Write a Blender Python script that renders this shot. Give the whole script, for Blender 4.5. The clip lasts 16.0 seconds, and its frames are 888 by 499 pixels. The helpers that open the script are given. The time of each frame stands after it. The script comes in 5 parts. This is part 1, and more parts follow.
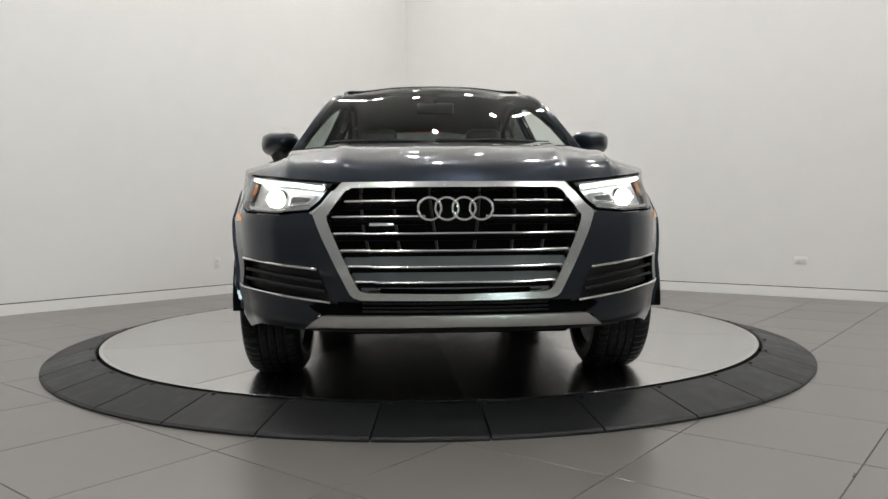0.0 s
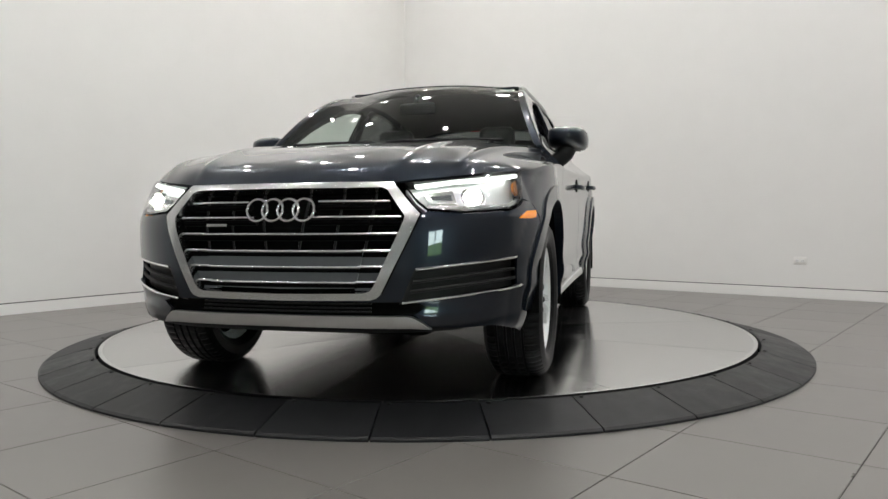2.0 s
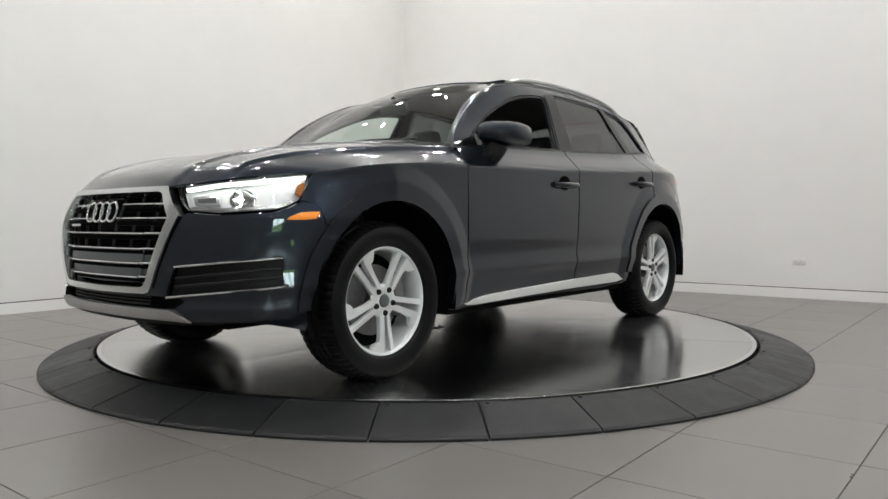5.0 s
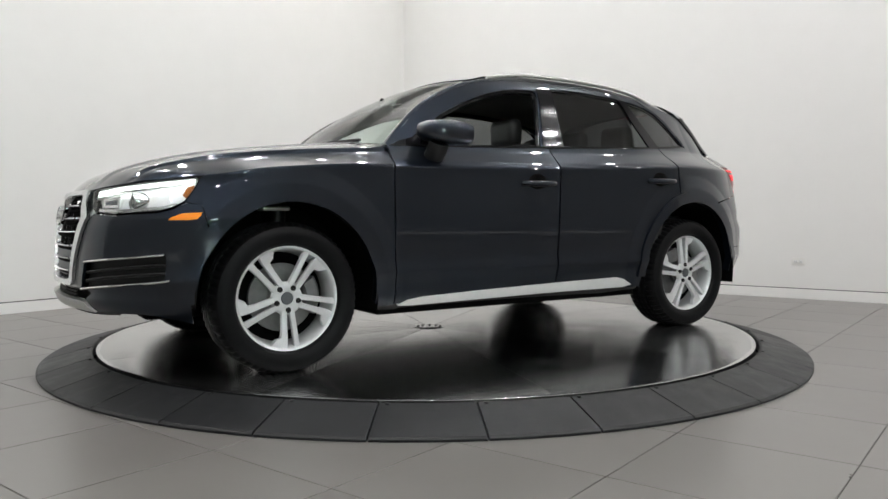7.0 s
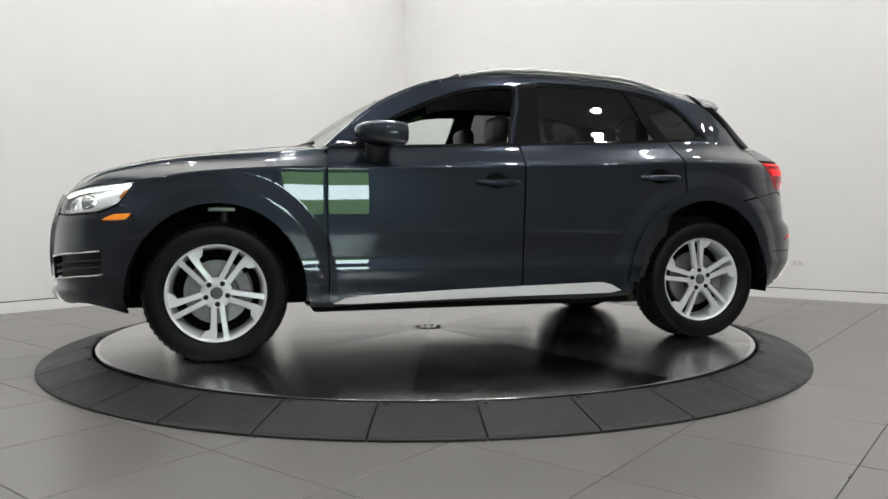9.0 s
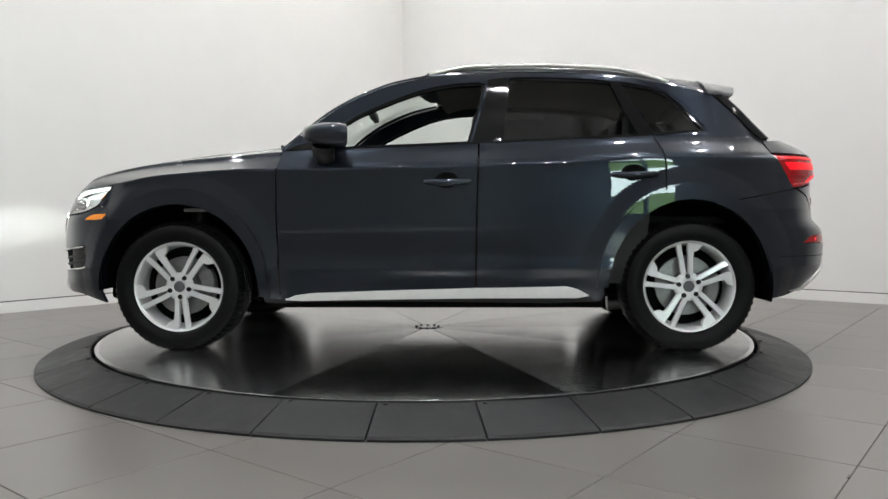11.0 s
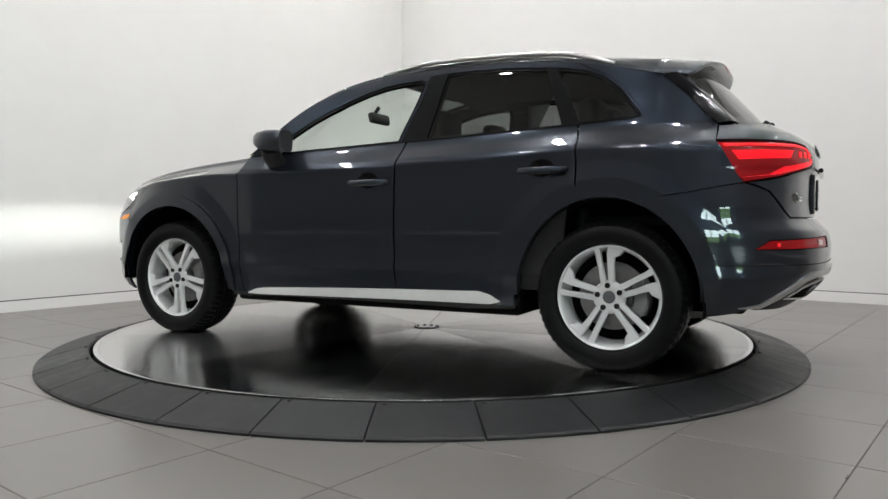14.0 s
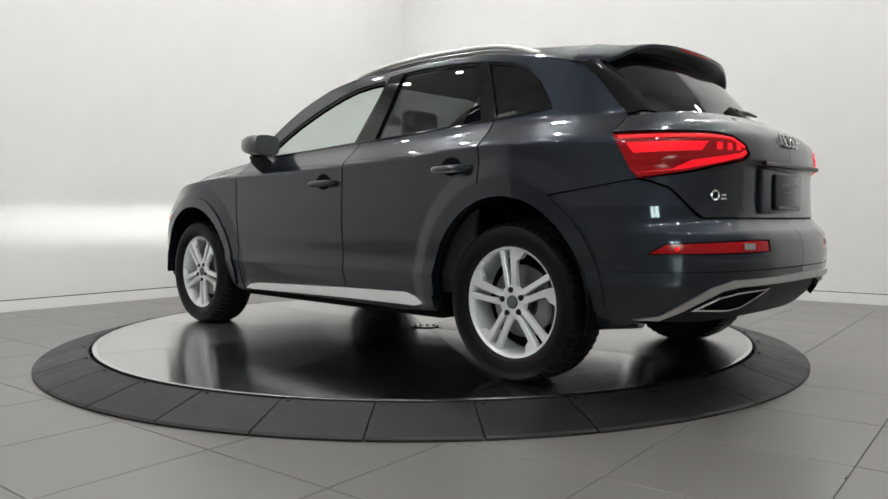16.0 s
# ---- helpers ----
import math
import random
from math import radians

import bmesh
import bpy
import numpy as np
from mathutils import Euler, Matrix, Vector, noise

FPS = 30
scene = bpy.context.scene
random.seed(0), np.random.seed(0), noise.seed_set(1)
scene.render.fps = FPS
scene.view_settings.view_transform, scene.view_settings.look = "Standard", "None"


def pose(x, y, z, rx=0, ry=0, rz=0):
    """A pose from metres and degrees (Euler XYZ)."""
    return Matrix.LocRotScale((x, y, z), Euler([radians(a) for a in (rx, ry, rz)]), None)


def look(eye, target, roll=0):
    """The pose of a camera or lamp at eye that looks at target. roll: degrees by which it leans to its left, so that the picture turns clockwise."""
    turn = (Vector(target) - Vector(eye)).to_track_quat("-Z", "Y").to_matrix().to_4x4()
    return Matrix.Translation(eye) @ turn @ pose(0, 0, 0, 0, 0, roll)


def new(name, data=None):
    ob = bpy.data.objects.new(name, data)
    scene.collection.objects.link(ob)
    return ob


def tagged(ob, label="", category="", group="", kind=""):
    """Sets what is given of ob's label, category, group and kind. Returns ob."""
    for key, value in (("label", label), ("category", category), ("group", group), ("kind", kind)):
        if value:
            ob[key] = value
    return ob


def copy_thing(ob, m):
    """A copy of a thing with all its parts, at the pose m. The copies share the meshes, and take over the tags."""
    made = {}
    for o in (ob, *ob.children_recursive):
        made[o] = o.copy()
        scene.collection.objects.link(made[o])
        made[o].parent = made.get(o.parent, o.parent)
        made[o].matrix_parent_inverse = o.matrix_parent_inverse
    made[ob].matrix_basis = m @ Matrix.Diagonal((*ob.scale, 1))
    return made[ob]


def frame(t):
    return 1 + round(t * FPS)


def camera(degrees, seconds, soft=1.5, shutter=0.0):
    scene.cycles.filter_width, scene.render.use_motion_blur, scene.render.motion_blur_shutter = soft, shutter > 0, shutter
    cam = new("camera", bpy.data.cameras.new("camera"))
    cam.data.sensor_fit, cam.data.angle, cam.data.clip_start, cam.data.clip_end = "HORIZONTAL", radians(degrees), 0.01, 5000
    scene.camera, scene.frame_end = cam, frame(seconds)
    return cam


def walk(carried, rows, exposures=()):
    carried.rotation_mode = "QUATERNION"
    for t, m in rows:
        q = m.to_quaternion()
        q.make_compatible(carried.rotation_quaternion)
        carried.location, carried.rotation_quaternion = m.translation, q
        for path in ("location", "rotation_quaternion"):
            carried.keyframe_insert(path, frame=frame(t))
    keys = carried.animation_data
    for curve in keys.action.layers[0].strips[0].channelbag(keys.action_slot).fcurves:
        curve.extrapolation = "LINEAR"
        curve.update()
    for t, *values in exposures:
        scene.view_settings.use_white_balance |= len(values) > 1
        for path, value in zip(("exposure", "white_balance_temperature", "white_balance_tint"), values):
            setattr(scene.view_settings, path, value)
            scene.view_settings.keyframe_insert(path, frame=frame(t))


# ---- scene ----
cam = camera(61.66, 16.0, soft=1.5)
EYE = (0.0, -5.013, 0.816)
YAW, PITCH, ROLL = 1.20, 2.41, -0.29


def sight(t):
    """The view on its stand, with its slow creep to one side."""
    k = t - 7.0
    yaw, pit = radians(YAW + 0.0241 * k), radians(PITCH)
    way = Vector((math.sin(yaw) * math.cos(pit), math.cos(yaw) * math.cos(pit), -math.sin(pit)))
    return look(EYE, Vector(EYE) + way, ROLL + 0.026 * k)


walk(cam, [(t, sight(t)) for t in (0.0, 4.0, 8.0, 12.0, 16.0)],
     exposures=[(0.0, -0.17, 6500, 10), (4.0, -0.12, 6490, 10), (6.5, 0.0, 6360, 10), (16.0, -0.03, 6360, 10)])

# ---------------------------------------------------------------- light
FLOOR = 0.0
DISC_Z = 0.082
CEIL_Z = 4.7
TURN = radians(-39.5)
RU = Vector((math.cos(TURN), math.sin(TURN), 0))
RV = Vector((-math.sin(TURN), math.cos(TURN), 0))
U0, U1, V0, V1 = -3.803, 7.2, -7.0, 4.093


def room(u, v, z=0.0):
    return RU * u + RV * v + Vector((0, 0, z))


world = bpy.data.worlds.new("daylight")
scene.world = world
world.use_nodes = True
wt = world.node_tree
sky = wt.nodes.new("ShaderNodeTexSky")
sky.sky_type, sky.sun_disc = "NISHITA", False
sky.sun_elevation, sky.sun_rotation = radians(40), radians(200)
wt.links.new(sky.outputs[0], wt.nodes["Background"].inputs[0])
wt.nodes["Background"].inputs[1].default_value = 0.12


def area(name, m, sx, sy, power, color=(1, 1, 1), shape="RECTANGLE", spread=180):
    d = bpy.data.lights.new(name, "AREA")
    d.shape, d.size, d.size_y, d.energy, d.color, d.spread = shape, sx, sy, power, color, radians(spread)
    ob = new(name, d)
    ob.matrix_world = m
    return ob


DOWN = []
for u in (-2.3, -0.2, 1.9, 4.0, 6.1):
    for v in (-5.6, -3.6, -1.6, 0.4, 2.4):
        DOWN.append((u, v))
for u, v in DOWN:
    p = room(u, v, CEIL_Z - 0.012)
    area("downlight_lamp", look(p, p - Vector((0, 0, 1))), 0.13, 0.13, 22.5, (1.0, 0.99, 0.975), "DISK")
WASH = [(-3.803 + 0.55, 4.093 - 0.55 - 1.3 * i) for i in range(5)] + [(-3.803 + 0.55 + 1.3 * i, 4.093 - 0.55) for i in range(1, 7)]
for u, v in WASH:
    p = room(u, v, CEIL_Z - 0.012)
    area("washer_lamp", look(p, p - Vector((0, 0, 1))), 0.13, 0.13, 3.4, (1.0, 0.99, 0.975), "DISK")

# ---------------------------------------------------------------- materials


def mat(name, color, rough=0.5, metal=0.0, coat=0.0, coat_rough=0.03, vary=0.0, scale=20.0, bump=0.0, bscale=80.0,
        emit=None, power=0.0, trans=0.0, ior=1.45, spec=0.5, rvary=0.0, island=0.0):
    m = bpy.data.materials.new(name)
    m.use_nodes = True
    nt = m.node_tree
    b = nt.nodes["Principled BSDF"]
    b.inputs["Base Color"].default_value = (*color, 1)
    b.inputs["Roughness"].default_value = rough
    b.inputs["Metallic"].default_value = metal
    b.inputs["Coat Weight"].default_value = coat
    b.inputs["Coat Roughness"].default_value = coat_rough
    b.inputs["IOR"].default_value = ior
    b.inputs["Specular IOR Level"].default_value = spec
    b.inputs["Transmission Weight"].default_value = trans
    if emit:
        b.inputs["Emission Color"].default_value = (*emit, 1)
        b.inputs["Emission Strength"].default_value = power
    tc = nt.nodes.new("ShaderNodeTexCoord")
    if vary or rvary:
        n1 = nt.nodes.new("ShaderNodeTexNoise")
        n1.inputs["Scale"].default_value, n1.inputs["Detail"].default_value = scale, 6
        n2 = nt.nodes.new("ShaderNodeTexNoise")
        n2.inputs["Scale"].default_value, n2.inputs["Detail"].default_value = scale * 0.13, 3
        nt.links.new(tc.outputs["Object"], n1.inputs[0])
        nt.links.new(tc.outputs["Object"], n2.inputs[0])
        mx = nt.nodes.new("ShaderNodeMath")
        mx.operation = "ADD"
        nt.links.new(n1.outputs[0], mx.inputs[0])
        nt.links.new(n2.outputs[0], mx.inputs[1])
        fac = mx.outputs[0]
        if island:
            oi = nt.nodes.new("ShaderNodeObjectInfo")
            m2 = nt.nodes.new("ShaderNodeMath")
            m2.operation = "MULTIPLY_ADD"
            m2.inputs[1].default_value = island
            nt.links.new(oi.outputs["Random"], m2.inputs[0])
            nt.links.new(fac, m2.inputs[2])
            fac = m2.outputs[0]
        if vary:
            mr = nt.nodes.new("ShaderNodeMapRange")
            mr.inputs["From Min"].default_value, mr.inputs["From Max"].default_value = 0.6, 1.4 + island
            mr.inputs["To Min"].default_value, mr.inputs["To Max"].default_value = 1 - vary, 1 + vary
            nt.links.new(fac, mr.inputs[0])
            mc = nt.nodes.new("ShaderNodeVectorMath")
            mc.operation = "SCALE"
            mc.inputs[0].default_value = color
            nt.links.new(mr.outputs[0], mc.inputs["Scale"])
            nt.links.new(mc.outputs[0], b.inputs["Base Color"])
        if rvary:
            mr = nt.nodes.new("ShaderNodeMapRange")
            mr.inputs["From Min"].default_value, mr.inputs["From Max"].default_value = 0.6, 1.4
            mr.inputs["To Min"].default_value, mr.inputs["To Max"].default_value = max(rough - rvary, 0.01), rough + rvary
            nt.links.new(fac, mr.inputs[0])
            nt.links.new(mr.outputs[0], b.inputs["Roughness"])
    if bump:
        n3 = nt.nodes.new("ShaderNodeTexNoise")
        n3.inputs["Scale"].default_value, n3.inputs["Detail"].default_value = bscale, 4
        nt.links.new(tc.outputs["Object"], n3.inputs[0])
        bp = nt.nodes.new("ShaderNodeBump")
        bp.inputs["Strength"].default_value, bp.inputs["Distance"].default_value = bump, 0.01
        nt.links.new(n3.outputs[0], bp.inputs["Height"])
        nt.links.new(bp.outputs[0], b.inputs["Normal"])
    return m


def clear(name, tint, gloss=0.08, rough=0.0):
    """Thin glass or clear plastic: it lets light straight through and mirrors more at a slant."""
    m = bpy.data.materials.new(name)
    m.use_nodes = True
    nt = m.node_tree
    nt.nodes.remove(nt.nodes["Principled BSDF"])
    out = nt.nodes["Material Output"]
    tr = nt.nodes.new("ShaderNodeBsdfTransparent")
    tr.inputs[0].default_value = (*tint, 1)
    gl = nt.nodes.new("ShaderNodeBsdfGlossy")
    gl.inputs["Roughness"].default_value = rough
    fr = nt.nodes.new("ShaderNodeLayerWeight")
    fr.inputs[0].default_value = 0.5
    pw = nt.nodes.new("ShaderNodeMath")
    pw.operation = "POWER"
    pw.inputs[1].default_value = 4.5
    add = nt.nodes.new("ShaderNodeMath")
    add.operation = "ADD"
    add.inputs[1].default_value = gloss
    add.use_clamp = True
    nt.links.new(fr.outputs["Facing"], pw.inputs[0])
    mix = nt.nodes.new("ShaderNodeMixShader")
    nt.links.new(pw.outputs[0], add.inputs[0])
    nt.links.new(add.outputs[0], mix.inputs[0])
    nt.links.new(tr.outputs[0], mix.inputs[1])
    nt.links.new(gl.outputs[0], mix.inputs[2])
    nt.links.new(mix.outputs[0], out.inputs[0])
    return m


def brushed(name, color, rough):
    """Stainless sheet brushed along one way of its own object, with wipe marks."""
    m = mat(name, color, rough, 1.0, vary=0.22, scale=5.0, rvary=0.05, island=1.2)
    nt = m.node_tree
    b = nt.nodes["Principled BSDF"]
    b.inputs["Anisotropic"].default_value = 0.72
    tg = nt.nodes.new("ShaderNodeVectorTransform")
    tg.vector_type, tg.convert_from, tg.convert_to = "VECTOR", "OBJECT", "WORLD"
    tg.inputs[0].default_value = (0, 1, 0)
    nt.links.new(tg.outputs[0], b.inputs["Tangent"])
    return m


WALL = mat("white_wall_paint", (0.80, 0.792, 0.772), 0.6, vary=0.02, scale=4.0, bump=0.03, bscale=140)
BASEB = mat("white_baseboard_paint", (0.84, 0.83, 0.81), 0.4, vary=0.02, scale=6.0)
BACKWALL = mat("grey_wall_paint", (0.27, 0.27, 0.268), 0.6, vary=0.04, scale=4.0, bump=0.03, bscale=140)
CEILM = mat("grey_ceiling_paint", (0.62, 0.62, 0.61), 0.8, vary=0.05, scale=5.0)
TILE = mat("grey_porcelain_tile", (0.158, 0.148, 0.138), 0.29, spec=0.9, vary=0.07, scale=9.0, rvary=0.025, island=0.5)
GROUT = mat("dark_grout", (0.09, 0.085, 0.08), 0.85, vary=0.1, scale=60.0)
RUBBER = mat("black_rubber_ramp", (0.0145, 0.015, 0.016), 0.40, spec=0.32, vary=0.22, scale=14.0, bump=0.12, bscale=180, rvary=0.1, island=0.6)
BLACKGAP = mat("black_gap", (0.004, 0.004, 0.004), 0.85, spec=0.04)
STEEL = brushed("brushed_stainless", (0.62, 0.618, 0.61), 0.15)
STEELRIM = mat("polished_steel_edge", (0.75, 0.75, 0.74), 0.18, 1.0, vary=0.05, scale=9.0)
BOLT = mat("dark_bolt", (0.02, 0.02, 0.02), 0.4, 0.6)
PAINT = mat("dark_blue_grey_car_paint", (0.0120, 0.0170, 0.0262), 0.30, 0.80, coat=1.0, coat_rough=0.004, vary=0.04, scale=3.0, spec=0.15)
PAINT.node_tree.nodes["Principled BSDF"].inputs["Coat IOR"].default_value = 1.52
GLOSSB = mat("gloss_black_trim", (0.006, 0.006, 0.007), 0.07, spec=0.45)
PLASTIC = mat("black_textured_plastic", (0.008, 0.008, 0.0085), 0.5, spec=0.35, vary=0.1, scale=60.0, bump=0.08, bscale=300)
INTER = mat("black_interior", (0.016, 0.016, 0.017), 0.65, vary=0.15, scale=30.0, bump=0.06, bscale=200)
LEATHER = mat("black_leather", (0.02, 0.02, 0.021), 0.42, vary=0.15, scale=24.0, bump=0.12, bscale=160)
HEADLINE = mat("grey_headliner", (0.22, 0.215, 0.20), 0.9, vary=0.06, scale=50.0)
CHROME = mat("satin_chrome", (0.68, 0.69, 0.69), 0.2, 1.0, vary=0.04, scale=30.0)
BRIGHT = mat("bright_chrome", (0.82, 0.83, 0.83), 0.08, 1.0)
ALU = mat("matte_aluminium", (0.60, 0.60, 0.59), 0.36, 1.0, vary=0.05, scale=30.0)
# aluminium again, its colour lightened for the light the sill blade catches
ALU_LIT = mat("bright_satin_aluminium", (0.80, 0.80, 0.79), 0.34, 0.25, vary=0.04, scale=30.0)
SILVER = mat("silver_painted_alloy", (0.74, 0.75, 0.755), 0.30, 0.35, coat=0.6, vary=0.05, scale=30.0)
GREYPANEL = mat("grey_plate_panel", (0.085, 0.092, 0.098), 0.42, vary=0.06, scale=30.0)
TYRE = mat("black_tyre_rubber", (0.0035, 0.0035, 0.004), 0.44, spec=0.18, vary=0.25, scale=30.0, bump=0.08, bscale=220)
BRAKE = mat("cast_iron_disc", (0.26, 0.26, 0.26), 0.4, 0.9, vary=0.2, scale=30.0)
CALIPER = mat("grey_caliper", (0.22, 0.22, 0.22), 0.5, 0.5, vary=0.15, scale=30.0)
GLASS = clear("clear_car_glass", (0.86, 0.92, 0.89), 0.05)
SHIELD = clear("windshield_glass", (0.80, 0.88, 0.84), 0.06)
TINT = clear("privacy_glass", (0.15, 0.157, 0.157), 0.085)
REARTINT = clear("rear_tinted_glass", (0.16, 0.17, 0.17), 0.11)
LENS = clear("clear_lamp_lens", (0.93, 0.94, 0.94), 0.05)
LAMPW = mat("white_led_light", (0.9, 0.9, 0.9), 0.3, emit=(0.93, 1.0, 0.93), power=3.0)
BEAM = mat("low_beam_light", (0.9, 0.9, 0.9), 0.3, emit=(0.95, 1.0, 0.92), power=90000.0)
BOWL = mat("lamp_bowl_light", (0.9, 0.9, 0.9), 0.3, emit=(0.95, 1.0, 0.90), power=14.0)
# slight emission also brightens the bumper reflector, which is unlit
REDL = mat("red_lamp_plastic", (0.20, 0.002, 0.004), 0.15, spec=0.4, emit=(1.0, 0.012, 0.02), power=0.06)
REDG = mat("red_led_light", (0.3, 0.004, 0.006), 0.3, coat=0.0, spec=0.2, emit=(1.0, 0.010, 0.022), power=0.85)
AMBER = mat("amber_marker_plastic", (0.75, 0.22, 0.02), 0.2, coat=1.0, emit=(1.0, 0.34, 0.0), power=0.20)
AMBERD = mat("unlit_amber_plastic", (0.42, 0.13, 0.015), 0.25)
REFL = mat("silver_lamp_reflector", (0.7, 0.7, 0.7), 0.2, 1.0)
BEZEL = mat("silver_lamp_bezel", (0.70, 0.71, 0.71), 0.35, 0.6, vary=0.05, scale=30.0)
MIRRORM = mat("mirror_glass", (0.8, 0.82, 0.82), 0.01, 1.0)
LIGHTEM = mat("downlight_glow", (1, 1, 1), 0.4, emit=(1.0, 0.95, 0.88), power=25.0)
FIXT = mat("white_fixture", (0.75, 0.75, 0.74), 0.4)
OUTLET = mat("white_outlet_plastic", (0.78, 0.77, 0.74), 0.35)
SLOT = mat("dark_slot", (0.05, 0.05, 0.05), 0.5)
LAWN = mat("lawn_green", (0.07, 0.13, 0.035), 0.9, vary=0.4, scale=6.0)
SKYGLOW = mat("daylight_backdrop", (0.6, 0.7, 0.8), 0.9, emit=(0.88, 0.95, 1.0), power=24.0)
LAWNGLOW = mat("sunlit_lawn_backdrop", (0.07, 0.13, 0.035), 0.9, vary=0.4, scale=3.0, emit=(0.55, 0.85, 0.32), power=4.0)
PAPER = mat("paper_sticker", (0.75, 0.74, 0.70), 0.6)

# ---------------------------------------------------------------- mesh helpers


def link(name, bm, material, parent=None, label="", smooth=False, angle=40):
    me = bpy.data.meshes.new(name)
    bm.normal_update()
    bm.to_mesh(me)
    bm.free()
    me.materials.append(material)
    if smooth:
        me.shade_smooth()
        me.set_sharp_from_angle(angle=radians(angle))
    ob = new(name, me)
    if parent is not None:
        ob.parent = parent
    if label:
        ob["label"] = label
    return ob


def part(name, bm, material, parent, label="", smooth=True, angle=40):
    return link(name, bm, material, parent, label, smooth, angle)


def box(bm, lo, hi, bevel=0.0, m=None, seg=2):
    r = bmesh.ops.create_cube(bm, size=1.0)
    vs = r["verts"]
    for v in vs:
        v.co = Vector([lo[i] + (hi[i] - lo[i]) * (v.co[i] + 0.5) for i in range(3)])
    if bevel:
        es = list({e for v in vs for e in v.link_edges})
        rb = bmesh.ops.bevel(bm, geom=es, offset=bevel, segments=seg, affect="EDGES", profile=0.5)
        vs = list({v for f in rb["faces"] for v in f.verts} | {v for v in vs if v.is_valid})
    if m is not None:
        bmesh.ops.transform(bm, matrix=m, verts=vs)
    return vs


def lathe(bm, prof, n=48, axis="y", m=None):
    """Turns (radius, along) pairs round an axis."""
    rings = []
    for r, a in prof:
        ring = []
        for i in range(n):
            t = 2 * math.pi * i / n
            c, s = r * math.cos(t), r * math.sin(t)
            p = Vector((c, a, s)) if axis == "y" else Vector((c, s, a))
            ring.append(bm.verts.new(m @ p if m else p))
        rings.append(ring)
    for a, b in zip(rings, rings[1:]):
        for i in range(n):
            j = (i + 1) % n
            bm.faces.new((a[i], a[j], b[j], b[i]))
    return rings


def cap(bm, ring):
    bm.faces.new(ring)


def tube(bm, pts, rad, n=8, closed=False, flat=1.0):
    """A round bar along points; flat squeezes it upright."""
    pts = [Vector(p) for p in pts]
    rings = []
    for i, p in enumerate(pts):
        a = pts[i - 1] if (i or closed) else p
        b = pts[(i + 1) % len(pts)] if (i < len(pts) - 1 or closed) else p
        d = (b - a).normalized()
        up = Vector((0, 0, 1)) if abs(d.z) < 0.95 else Vector((1, 0, 0))
        x = d.cross(up).normalized()
        y = x.cross(d)
        r = rad[i] if isinstance(rad, (list, tuple)) else rad
        rings.append([bm.verts.new(p + x * (r * math.cos(2 * math.pi * k / n)) + y * (flat * r * math.sin(2 * math.pi * k / n))) for k in range(n)])
    for i in range(len(rings) - (0 if closed else 1)):
        a, b = rings[i], rings[(i + 1) % len(rings)]
        for k in range(n):
            j = (k + 1) % n
            bm.faces.new((a[k], a[j], b[j], b[k]))
    if not closed:
        bm.faces.new(rings[0][::-1])
        bm.faces.new(rings[-1])
    bmesh.ops.recalc_face_normals(bm, faces=bm.faces)


def spline(pts, n=8):
    """Points along a smooth curve through the given ones."""
    p = [np.array(q, float) for q in pts]
    out = []
    for i in range(len(p) - 1):
        p0, p1, p2, p3 = p[max(i - 1, 0)], p[i], p[i + 1], p[min(i + 2, len(p) - 1)]
        for k in range(n):
            t = k / n
            out.append(0.5 * ((2 * p1) + (p2 - p0) * t + (2 * p0 - 5 * p1 + 4 * p2 - p3) * t * t + (3 * p1 - p0 - 3 * p2 + p3) * t ** 3))
    out.append(p[-1])
    return np.array(out)


def net(bm, rows, nu=6, nv=6, thick=0.0, flip=False, shape=None):
    """A smooth sheet through a small net of points; shape(u, v, p) may add creases."""
    a = np.array([spline(r, nu) for r in rows])
    b = np.array([spline(a[:, j], nv) for j in range(a.shape[1])])
    nu_, nv_ = b.shape[0], b.shape[1]
    vs = []
    for i in range(nu_):
        col = []
        for j in range(nv_):
            p = b[i, j].copy()
            if shape:
                p = shape(i / (nu_ - 1), j / (nv_ - 1), p)
            col.append(bm.verts.new(p))
        vs.append(col)
    fs = []
    for i in range(nu_ - 1):
        for j in range(nv_ - 1):
            q = (vs[i][j], vs[i + 1][j], vs[i + 1][j + 1], vs[i][j + 1])
            fs.append(bm.faces.new(q[::-1] if flip else q))
    if thick:
        bm.normal_update()
        bmesh.ops.solidify(bm, geom=fs, thickness=thick)
    return vs


# ---------------------------------------------------------------- the room


def wall(name, a, b, z1, label, out, hole=None, paint=WALL):
    """A wall from a to b, 0.15 thick on its outer side, with one opening (t0, t1, z0, z1) along it or none."""
    a, b = Vector(a), Vector(b)
    d = (b - a)
    ln = d.length
    m = Matrix.Translation(a) @ Matrix((( *(d / ln), 0), (*out, 0), (0, 0, 1, 0), (0, 0, 0, 1))).transposed().to_3x3().to_4x4()
    bm = bmesh.new()
    spans = [(0, ln, 0, z1)]
    if hole:
        t0, t1, h0, h1 = hole
        spans = [(0, t0, 0, z1), (t1, ln, 0, z1), (t0, t1, 0, h0), (t0, t1, h1, z1)]
    for t0, t1, h0, h1 in spans:
        box(bm, (t0, 0, h0), (t1, 0.15, h1), 0, m)
    ob = link(name, bm, paint)
    tagged(ob, label, "wall", kind="structure")
    return ob, m


